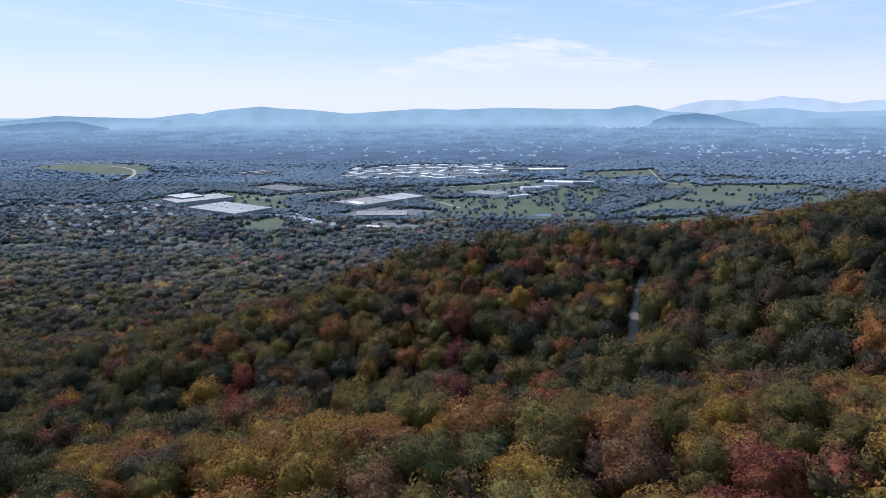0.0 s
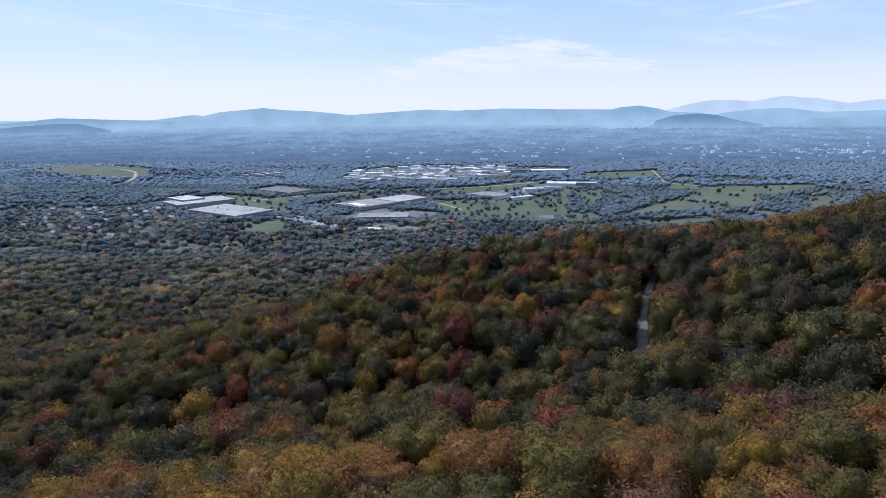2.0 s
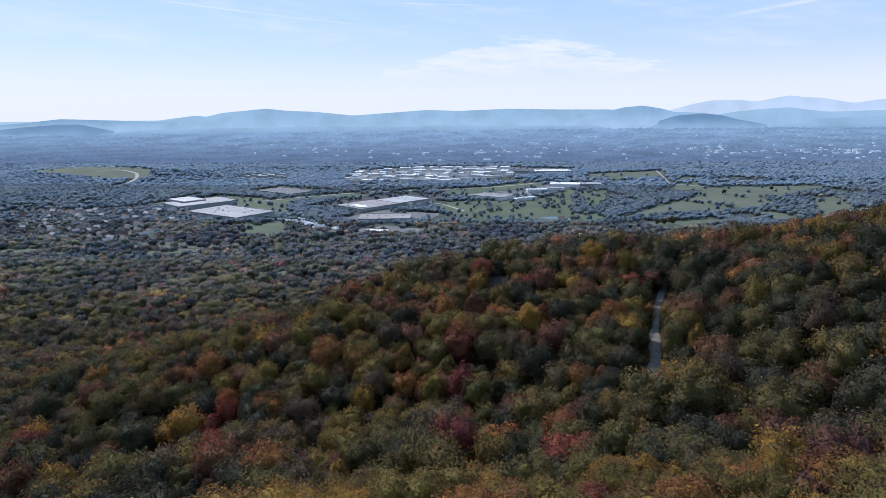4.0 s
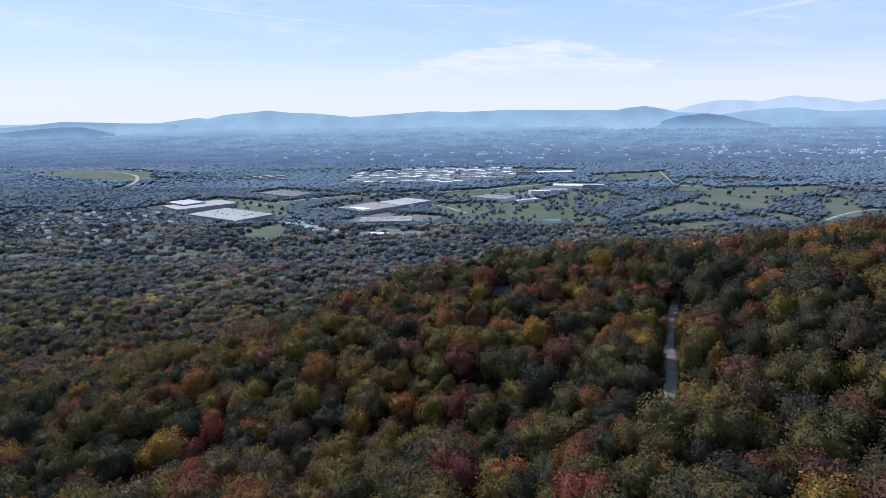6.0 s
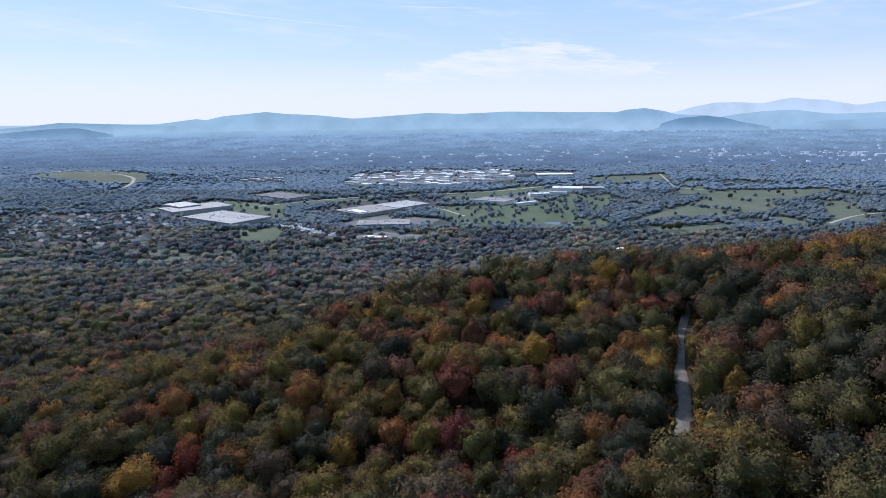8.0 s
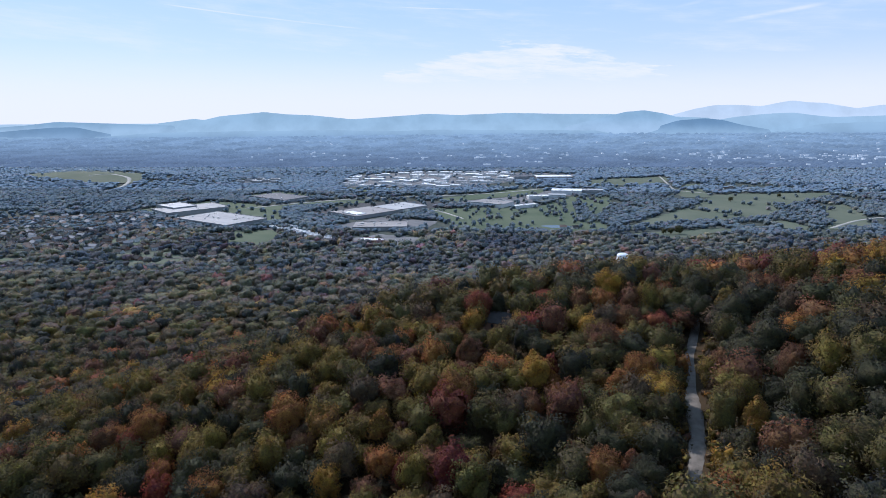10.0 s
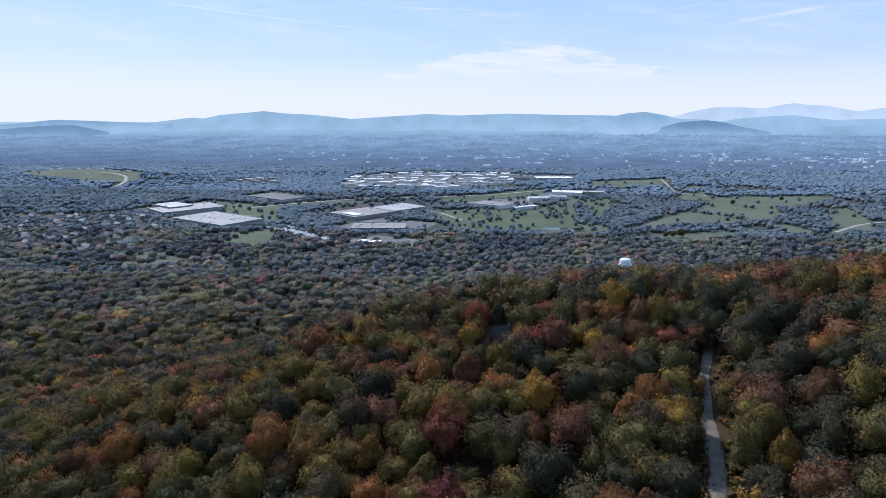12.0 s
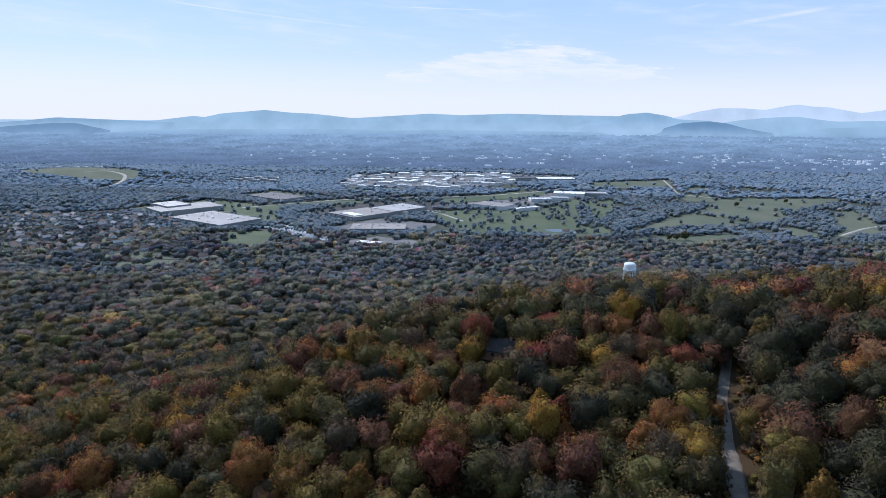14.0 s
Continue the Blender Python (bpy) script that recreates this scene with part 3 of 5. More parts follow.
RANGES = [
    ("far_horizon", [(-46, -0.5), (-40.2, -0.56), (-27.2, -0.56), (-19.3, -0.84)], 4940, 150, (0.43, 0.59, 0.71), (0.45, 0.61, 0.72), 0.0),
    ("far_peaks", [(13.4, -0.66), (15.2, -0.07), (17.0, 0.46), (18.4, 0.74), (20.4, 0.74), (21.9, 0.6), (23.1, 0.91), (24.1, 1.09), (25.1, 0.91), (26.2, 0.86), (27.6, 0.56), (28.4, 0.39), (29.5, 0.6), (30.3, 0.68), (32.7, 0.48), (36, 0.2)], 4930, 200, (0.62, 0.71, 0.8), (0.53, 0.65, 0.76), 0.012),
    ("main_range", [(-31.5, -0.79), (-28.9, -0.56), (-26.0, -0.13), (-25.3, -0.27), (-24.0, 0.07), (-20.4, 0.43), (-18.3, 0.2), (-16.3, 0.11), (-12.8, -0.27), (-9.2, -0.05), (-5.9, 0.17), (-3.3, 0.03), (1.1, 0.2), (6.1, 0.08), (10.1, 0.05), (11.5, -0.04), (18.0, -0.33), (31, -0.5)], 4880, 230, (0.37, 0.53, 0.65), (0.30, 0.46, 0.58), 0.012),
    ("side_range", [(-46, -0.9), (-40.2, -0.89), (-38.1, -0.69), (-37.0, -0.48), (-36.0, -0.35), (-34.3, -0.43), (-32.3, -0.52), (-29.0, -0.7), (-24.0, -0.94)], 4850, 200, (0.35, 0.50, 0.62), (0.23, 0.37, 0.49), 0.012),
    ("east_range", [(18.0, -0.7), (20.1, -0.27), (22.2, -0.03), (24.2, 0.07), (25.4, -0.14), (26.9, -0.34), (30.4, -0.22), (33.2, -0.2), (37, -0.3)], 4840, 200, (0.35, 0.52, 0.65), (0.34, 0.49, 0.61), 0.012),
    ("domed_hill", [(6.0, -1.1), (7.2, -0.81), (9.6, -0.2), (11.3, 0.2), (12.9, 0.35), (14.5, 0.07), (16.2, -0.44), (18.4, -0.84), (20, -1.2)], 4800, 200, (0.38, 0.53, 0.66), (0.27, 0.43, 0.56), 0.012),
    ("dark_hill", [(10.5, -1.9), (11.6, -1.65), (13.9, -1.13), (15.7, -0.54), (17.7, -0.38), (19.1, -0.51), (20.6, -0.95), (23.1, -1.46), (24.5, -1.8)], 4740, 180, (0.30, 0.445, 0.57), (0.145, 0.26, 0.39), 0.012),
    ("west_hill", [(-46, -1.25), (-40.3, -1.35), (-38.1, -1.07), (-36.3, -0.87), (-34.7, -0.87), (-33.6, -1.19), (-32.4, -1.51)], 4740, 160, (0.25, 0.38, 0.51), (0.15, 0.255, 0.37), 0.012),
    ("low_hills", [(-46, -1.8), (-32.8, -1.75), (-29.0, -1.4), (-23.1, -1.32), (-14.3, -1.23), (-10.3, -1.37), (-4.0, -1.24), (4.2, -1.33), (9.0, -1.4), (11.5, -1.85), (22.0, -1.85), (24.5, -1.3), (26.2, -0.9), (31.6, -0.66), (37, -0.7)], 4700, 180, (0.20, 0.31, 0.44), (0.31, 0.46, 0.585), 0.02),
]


FADE = {"low_hills": (10, 105), "west_hill": (50, 140), "dark_hill": (60, 165), "side_range": (100, 175), "domed_hill": (95, 225)}  # heights between which the painted haze fades up a slope


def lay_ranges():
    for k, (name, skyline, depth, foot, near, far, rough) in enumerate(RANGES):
        mat = distance(name + "_haze_glow", near, far, *FADE.get(name, (60, 260)), 1.08)
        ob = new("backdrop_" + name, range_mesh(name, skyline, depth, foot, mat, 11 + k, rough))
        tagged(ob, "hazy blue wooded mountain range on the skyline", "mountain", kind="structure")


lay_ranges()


# ---- trees ----
def ico(level):
    bm = bmesh.new()
    bmesh.ops.create_icosphere(bm, subdivisions=level, radius=1)
    v = np.array([p.co[:] for p in bm.verts])
    f = np.array([[p.index for p in face.verts] for face in bm.faces])
    bm.free()
    return v, f


ICO1, ICO2, ICO3 = (ico(k) for k in range(1, 4))


def unit(v):
    return v / np.maximum(np.linalg.norm(v, axis=-1, keepdims=True), 1e-6)


def crown_arrays(seed, ball, lobes, buds, inset, clumps, size, shape="round"):
    """A crown about 2 wide and 2 high round its middle: billows with smaller buds on them, rough with leaves, and loose sprays.

    Gives the points, the triangles and the outward lie of the leaves at each point.
    """
    rng = np.random.default_rng(seed)
    centres, radii = [], []
    lean = rng.normal(0, 0.1, 2)
    for k in range(lobes):
        a = k * 2.4 + rng.uniform(-0.5, 0.5)
        h = -0.5 + 1.1 * (k + 0.5) / lobes + rng.uniform(-0.1, 0.1)
        if shape == "round":
            reach = 0.62 * math.sqrt(max(0.03, 1 - (h / 0.9) ** 2)) * rng.uniform(0.75, 1.15)
            r = rng.uniform(0.38, 0.56)
        else:
            reach, r = 0.46 * (1 - (h + 0.6) / 1.6) * rng.uniform(0.7, 1.05), 0.46 * (1.1 - (h + 0.6) / 1.75)
        centres.append((math.cos(a) * reach + lean[0] * (h + 0.5), math.sin(a) * reach + lean[1] * (h + 0.5), h))
        radii.append(r)
    centres, radii = np.array(centres), np.array(radii)
    if buds:
        pick = np.repeat(np.arange(lobes), buds)
        way = unit(rng.normal(size=(len(pick), 3)) + unit(centres[pick]) * 0.8 + (0, 0, 0.5))
        centres = np.concatenate([centres, centres[pick] + way * (radii[pick] * 0.78)[:, None]])
        radii = np.concatenate([radii, radii[pick] * rng.uniform(0.26, 0.46, len(pick))])
    # the outermost billow met along each direction from the middle
    d, faces = ball
    along_way = d @ centres.T
    inner = radii ** 2 - ((centres ** 2).sum(1)[None] - along_way ** 2)
    out = np.where(inner > 0, along_way + np.sqrt(np.maximum(inner, 0)), 0.0)
    own, out = out.argmax(1), np.maximum(out.max(1), 0.42)
    lie = unit(unit(d * out[:, None] - centres[own]) + 0.3 * d)
    keep = d[faces].mean(1)[:, 2] > -0.72
    verts, faces = d * (out * (inset + rng.normal(0, 0.05, len(d))))[:, None], faces[keep]
    if clumps:
        ray = unit(rng.normal(size=(clumps, 3)) + (0, 0, 0.25))
        along_way = ray @ centres.T
        inner = radii ** 2 - ((centres ** 2).sum(1)[None] - along_way ** 2)
        reach = np.where(inner > 0, along_way + np.sqrt(np.maximum(inner, 0)), 0.0)
        own, reach = reach.argmax(1), np.maximum(reach.max(1), 0.42)
        mid = ray * (reach * rng.uniform(inset, 1.06, clumps))[:, None]
        way = unit(unit(ray * reach[:, None] - centres[own]) + 0.15 * ray)
        face_to = unit(way + rng.normal(0, 0.6, (clumps, 3)))
        u = unit(np.cross(face_to, rng.normal(size=(clumps, 3))))
        w = np.cross(face_to, u)
        s = (size * rng.uniform(0.5, 1.4, clumps))[:, None]
        spray = np.stack([mid - u * s, mid + u * s * 0.8 + w * s * rng.uniform(-0.3, 0.3, (clumps, 1)), mid + w * s * rng.uniform(0.7, 1.2, (clumps, 1)) - face_to * s * 0.25], 1)
        faces = np.concatenate([faces, len(verts) + np.arange(clumps)[:, None] * 3 + (0, 1, 2)])
        verts = np.concatenate([verts, spray.reshape(-1, 3)])
        lie = np.concatenate([lie, np.repeat(unit(0.9 * way + 0.5 * face_to), 3, axis=0)])
    return verts, faces, lie


def with_lie(mesh, lie):
    layer = mesh.attributes.new("billow", "FLOAT_VECTOR", "POINT")
    layer.data.foreach_set("vector", np.asarray(lie, np.float32).ravel())
    return mesh


def trunk_mesh(seed, height):
    """A tapered, slightly bent trunk with limbs that reach into the crown."""
    rng = random.Random(seed)
    bm = bmesh.new()
    bend = [Vector((0, 0, -1.2)), Vector((rng.uniform(-0.2, 0.2), rng.uniform(-0.2, 0.2), height * 0.35)), Vector((rng.uniform(-0.5, 0.5), rng.uniform(-0.5, 0.5), height * 0.82))]
    tube(bm, bend[0], bend[1], 0.32, 0.23, 7)
    tube(bm, bend[1], bend[2], 0.23, 0.07, 7)
    for k in range(7):
        a, t = k * 2.4 + rng.uniform(-0.4, 0.4), rng.uniform(0.05, 0.8)
        start = bend[1].lerp(bend[2], t)
        tube(bm, start, start + Vector((math.cos(a) * 2.6, math.sin(a) * 2.6, 1.2 + 1.6 * t)), 0.1, 0.03, 5)
    return bm


def mesh_part(name, bm, mat):
    mesh = bpy.data.meshes.new(name)
    bm.to_mesh(mesh)
    bm.free()
    mesh.materials.append(mat)
    return mesh


# Tints of autumn leaves.
GREEN, DEEP, OLIVE, GOLD, AMBER, RUST, RED, DUN = (0.096, 0.082, 0.012), (0.050, 0.048, 0.010), (0.142, 0.102, 0.011), (0.250, 0.140, 0.011), (0.235, 0.098, 0.016), (0.150, 0.068, 0.022), (0.178, 0.044, 0.014), (0.105, 0.074, 0.028)
# Valley tints are greyed: haze is mixed into the leaf colour.
HAZED_TINTS = np.array([(0.108, 0.106, 0.058), (0.066, 0.074, 0.050), (0.142, 0.122, 0.060), (0.205, 0.145, 0.055), (0.205, 0.105, 0.052), (0.165, 0.095, 0.066), (0.175, 0.062, 0.052), (0.142, 0.112, 0.082)])
WORDS = {GREEN: "green", DEEP: "dark green", OLIVE: "olive green", GOLD: "golden yellow", AMBER: "orange", RUST: "rust brown", RED: "deep red", DUN: "dull brown"}
TINTS = np.array([GREEN, DEEP, OLIVE, GOLD, AMBER, RUST, RED, DUN])


def wander(x, y, scale, seed):
    """Slow random variation over the land, about -1 to 1."""
    rng = np.random.default_rng(seed)
    total = 0
    for _ in range(5):
        a, p = rng.uniform(0, 2 * math.pi), rng.uniform(0, 2 * math.pi)
        k = rng.uniform(0.6, 1.6) / scale
        total = total + np.sin((np.cos(a) * x + np.sin(a) * y) * k + p)
    return total / 2.4


def tint_rows(x, y, rng):
    """Which tint each tree of the woods has: golden on the near spur, redder on the crest, duller in the valley; some
    mixes paint in shade or sun.
    """
    w = np.tile(np.array([0.29, 0.19, 0.25, 0.035, 0.055, 0.08, 0.02, 0.11]), (len(x), 1))
    spur = ((y < 128) & (x > -70))[:, None]
    crest = ((y > 285) & (y < 420) & (x > 30))[:, None]
    vale = (y > 430)[:, None]
    w = np.where(spur, (0.05, 0.0, 0.42, 0.33, 0.16, 0.03, 0.005, 0.005), w)
    # Darker greens stand in for the shade of the low ground here.
    hollow_shade = ((y > 110) & (y < 255) & (x < -45))[:, None]
    w = np.where(hollow_shade, (0.26, 0.38, 0.14, 0.02, 0.03, 0.06, 0.03, 0.08), w)
    # More dark greens stand in for deep shade on this slope.
    east_shade = ((y > 135) & (y < 285) & (x > 72))[:, None]
    w = np.where(east_shade, (0.28, 0.46, 0.12, 0.01, 0.03, 0.05, 0.01, 0.04), w)
    # Lighter tints stand in for sunlight on this part of the hill.
    shoulder_sun = ((y > 225) & (y < 440) & (x > -150) & (x < 36))[:, None]
    w = np.where(shoulder_sun, (0.28, 0.12, 0.34, 0.05, 0.05, 0.07, 0.02, 0.07), w)
    w = np.where(crest, (0.25, 0.17, 0.22, 0.08, 0.09, 0.10, 0.03, 0.06), w)
    w = np.where(vale, (0.38, 0.24, 0.18, 0.02, 0.012, 0.03, 0.006, 0.14), w)
    w[:, 3:7] *= np.clip(1 + 0.8 * wander(x, y, 28, 3), 0.25, 2.4)[:, None]
    w[:, 0:2] *= np.clip(1 + 0.7 * wander(x, y, 35, 4), 0.3, 2.2)[:, None]
    w = np.cumsum(w / w.sum(1, keepdims=True), 1)
    return (rng.random((len(x), 1)) > w).sum(1).clip(0, 7)


def jittered(x0, x1, y0, y1, step, rng):
    gx, gy = np.meshgrid(np.arange(x0, x1, step), np.arange(y0, y1, step * 0.87))
    gx[1::2] += step / 2
    return (gx + rng.uniform(-0.33, 0.33, gx.shape) * step).ravel(), (gy + rng.uniform(-0.33, 0.33, gy.shape) * step).ravel()


def in_view(x, y, margin):
    """The wedge of land that the flight can see, with a margin that still throws shade into it."""
    mid = -0.085 * y
    return np.abs(x - mid) < 0.755 * np.maximum(y - 0, 0) + margin


def merged(name, templates, x, y, z, rx, rz, tints, mat, rng):
    """Many trees as one mesh; each keeps its tint."""
    verts, faces, colours, lies, count = [], [], [], [], 0
    kind = rng.integers(0, len(templates), len(x))
    spin = rng.uniform(0, 2 * math.pi, len(x))
    for k, (tv, tf, tn) in enumerate(templates):
        m = np.flatnonzero(kind == k)
        if not len(m):
            continue
        c, s = np.cos(spin[m])[:, None], np.sin(spin[m])[:, None]
        px = (tv[None, :, 0] * c - tv[None, :, 1] * s) * rx[m][:, None] + x[m][:, None]
        py = (tv[None, :, 0] * s + tv[None, :, 1] * c) * rx[m][:, None] + y[m][:, None]
        pz = tv[None, :, 2] * rz[m][:, None] + z[m][:, None]
        verts.append(np.stack([px, py, pz], -1).reshape(-1, 3))
        lx, ly = tn[None, :, 0] * c - tn[None, :, 1] * s, tn[None, :, 0] * s + tn[None, :, 1] * c
        lies.append(unit(np.stack([lx, ly, tn[None, :, 2] * (rx / rz)[m][:, None]], -1)).reshape(-1, 3))
        faces.append((tf[None] + (count + np.arange(len(m)) * len(tv))[:, None, None]).reshape(-1, 3))
        colours.append(np.repeat(tints[m], len(tv), axis=0))
        count += len(m) * len(tv)
    mesh = solid(name, np.concatenate(verts), np.concatenate(faces), mat, True)
    layer = mesh.attributes.new("leaf_tint", "FLOAT_VECTOR", "POINT")
    layer.data.foreach_set("vector", np.concatenate(colours).astype(np.float32).ravel())
    return new(name, with_lie(mesh, np.concatenate(lies)))


# Trees that stand out by their colour: x, y, tint.
ON_CREST = [(-4, 305, RED), (23, 313, RED), (60, 280, RED), (49, 281, RUST), (53, 303, RED), (-22, 295, AMBER), (-57, 301, AMBER), (-53, 308, GOLD), (12, 289, GOLD), (47, 311, GOLD), (59, 293, OLIVE), (84, 287, OLIVE), (133, 326, RED), (125, 318, RUST),
            (103, 287, RUST), (106, 267, RUST), (93, 278, RUST), (3, 306, DEEP), (16, 307, DEEP), (56, 332, DEEP), (83, 320, DEEP), (74, 283, DEEP), (78, 300, DEEP), (160, 250, RED), (-105, 289, GOLD), (-98, 299, AMBER), (-126, 298, RUST)]
ON_SLOPE = [(-7, 264, RUST), (-10, 241, AMBER), (-35, 269, AMBER), (15, 264, GOLD), (20, 247, AMBER), (11, 237, RUST), (37, 263, RUST), (38, 235, AMBER), (44, 240, AMBER), (47, 232, GOLD), (83, 255, RUST), (88, 244, AMBER), (79, 226, RUST), (68, 243, RUST), (-138, 274, AMBER), (-62, 238, AMBER),
            (-55, 231, RUST), (-123, 246, AMBER), (-113, 253, GOLD), (-24, 242, OLIVE), (65, 222, OLIVE), (63, 207, GOLD), (27, 201, AMBER), (30, 190, DEEP), (36, 196, DEEP), (-77, 214, AMBER), (-112, 247, AMBER), (-126, 245, RUST), (-22, 215, RED), (100, 172, AMBER), (94, 168, GOLD)]
ON_SPUR = [(31, 64, RED), (38, 66, RED), (26, 58, RED), (36, 78, AMBER), (52, 84, AMBER), (19, 78, AMBER), (14, 80, AMBER), (18, 67, RUST), (-21, 81, AMBER), (1, 83, AMBER), (-11, 64, RUST), (-1, 59, RUST), (10, 60, GOLD), (-101, 157, RED), (-128, 198, RUST), (-34, 76, AMBER), (-111, 165, RED)]
MARKED = ON_CREST + ON_SLOPE + ON_SPUR


def grow_woods():
    rng = np.random.default_rng(21)
    # the wooded hill
    x, y = jittered(-520, 420, 132, 470, 9.0, rng)
    nx, ny = jittered(-200, 200, 36, 132, 7.4, rng)
    x, y = np.concatenate([nx, x]), np.concatenate([ny, y])
    keep = in_view(x, y, 34) & (road_gap(x, y) > np.where(y < 276, 3.4, 1.2))
    mx, my = np.array([m[0] for m in MARKED], float), np.array([m[1] for m in MARKED], float)
    keep &= np.min(np.hypot(x[:, None] - mx, y[:, None] - my), axis=1) > 4.2
    for px, py, r in PLOTS:
        keep &= np.hypot(x - px, y - py) > r
    x, y = x[keep], y[keep]
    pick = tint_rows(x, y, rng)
    pick = np.concatenate([[list(WORDS).index(m[2]) for m in MARKED], pick])
    x, y = np.concatenate([mx, x]), np.concatenate([my, y])
    r = 3.9 + 3.2 * rng.beta(1.6, 1.6, len(x))
    r[(road_gap(x, y) < 7.5) & (y < 276)] *= 0.84
    tall = rng.uniform(9.0, 16.5, len(x)) * (0.64 + 0.065 * r)
    spur = 1 - 0.32 * (1 - smooth(y, 112, 150))
    r, tall = r * (0.5 + 0.5 * spur), tall * (spur + 0.04)
    half = np.clip(tall * 0.41, 3.2, 7.0)
    base = land(x, y)
    # the trees of the near spur, which the flight passes nearest, stand singly
    order = np.argsort(np.abs(y - 86) + 0.25 * np.abs(x - 10) + 400 * (y < 50))
    order = np.concatenate([np.arange(len(MARKED)), [k for k in order if k >= len(MARKED)]])
    single, rest = order[:300], order[300:]
    kinds = []
    for k in range(10):
        v, f, lie = crown_arrays(40 + k, ICO3, 10 + k % 4, 9, 0.74, 6000, 0.04, "tall" if k in (3, 8) else "round")
        kinds.append((with_lie(solid("crown", v, f, LEAF_OWN, True), lie), mesh_part("trunk", trunk_mesh(k, 9.0), BARK)))
    for k in single:
        which = int(rng.integers(0, 10))
        tint = tuple(TINTS[pick[k]] * rng.uniform(0.66, 0.95))
        tree = new("tree")
        tree.matrix_world = pose(x[k], y[k], base[k], 0, 0, rng.uniform(0, 360))
        word = WORDS[tuple(TINTS[pick[k]])]
        tagged(tree, f"broad autumn tree with {word} leaves in hillside woods", "tree", "trees of the wooded hillside")
        trunk = part("trunk", kinds[which][1], None, tree)
        trunk.scale = (1, 1, tall[k] / 11.5)
        crown = part("crown", kinds[which][0], None, tree)
        crown.location, crown.scale = (0, 0, tall[k] - half[k]), (r[k], r[k], half[k])
        crown.color = (*tint, 1.0)
    t = TINTS[pick] * rng.uniform(0.62, 1.0, (len(x), 1))
    depth = y[rest] - np.clip(y[rest] - 115, 0, 96)
    tiers = [(0, 150, ICO2, 10, 8, 0.76, 2000, 0.062), (150, 215, ICO2, 10, 8, 0.76, 1300, 0.074), (215, 330, ICO2, 9, 5, 0.78, 560, 0.1), (330, 900, ICO2, 8, 3, 0.82, 240, 0.14)]
    bx, by = jittered(30, 130, 180, 400, 2.3, rng)
    gap = road_gap(bx, by)
    m = (gap > 2.2) & (gap < 6.5) & (rng.random(len(bx)) < 0.75)
    bx, by = bx[m], by[m]
    br = rng.uniform(0.7, 1.7, len(bx))
    bush = [crown_arrays(110 + k, ICO1, 5, 3, 0.8, 70, 0.18) for k in range(4)]
    ob = merged("roadside_bushes", bush, bx, by, land(bx, by) + br * 0.6, br, br * 0.9, TINTS[rng.choice([0, 2, 2, 3, 5, 7, 7], len(bx))], LEAF_NEAR, rng)
    tagged(ob, "low olive and brown bushes along a gravel track", "bushes", kind="stuff")
    for low, high, ball, lobes, buds, inset, clumps, size in tiers:
        shapes = [crown_arrays(70 + k, ball, lobes, buds, inset, clumps, size, "tall" if k == 5 else "round") for k in range(8)]
        m = rest[(depth >= low) & (depth < high)]
        ob = merged("hillside_woods", shapes, x[m], y[m], (base + tall - half)[m], r[m], half[m], t[m], LEAF_NEAR if low < 200 else LEAF_FAR_HILL, rng)
        tagged(ob, "dense autumn woods in green, gold and rust on the hillside", "woods", kind="stuff")
    # young trees that fill the gaps between the crowns
    ux, uy = jittered(-200, 230, 60, 330, 5.2, rng)
    m = in_view(ux, uy, 10) & (road_gap(ux, uy) > 4.2)
    for px, py, q in PLOTS:
        m &= np.hypot(ux - px, uy - py) > q
    ux, uy = ux[m], uy[m]
    space = np.concatenate([np.min(np.hypot(a[:, None] - x, b[:, None] - y) - r * 0.8, axis=1) for a, b in zip(np.array_split(ux, 20), np.array_split(uy, 20))])
    ux, uy = ux[space > 0.3], uy[space > 0.3]
    ur = rng.uniform(2.0, 3.2, len(ux))
    young = [crown_arrays(130 + k, ICO2, 7, 4, 0.78, 420, 0.12) for k in range(5)]
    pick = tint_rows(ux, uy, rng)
    ob = merged("young_trees", young, ux, uy, land(ux, uy) + ur * 1.7, ur, ur * 1.3, TINTS[pick] * rng.uniform(0.6, 1.0, (len(ux), 1)), LEAF_NEAR, rng)
    tagged(ob, "young green and brown trees filling gaps in the woods", "young trees", kind="stuff")
    plant_lone_trees()
    grow_valley(rng)


def plant_lone_trees():
    """Broad trees that stand alone on the open pasture."""
    rng = random.Random(19)
    v, f, lie = crown_arrays(150, ICO3, 11, 6, 0.8, 900, 0.08)
    crown_mesh = with_lie(solid("crown", v, f, LEAF_OWN, True), lie)
    stem = mesh_part("trunk", trunk_mesh(31, 7.0), BARK)
    for x, y, size in ((308, 1142, 5.6), (322, 1146, 7.4), (296, 1140, 4.8), (560, 1560, 6.0), (705, 1640, 5.0)):
        tree = new("tree")
        tree.matrix_world = pose(x, y, land_at(x, y), 0, 0, rng.uniform(0, 360))
        tagged(tree, "dark round tree standing alone on a pasture", "tree", "lone trees of the pasture")
        part("trunk", stem, None, tree)
        crown = part("crown", crown_mesh, None, tree)
        crown.location, crown.scale, crown.color = (0, 0, size * 0.95 + 1.5), (size, size, size * 0.95), (*DEEP, 1.0)


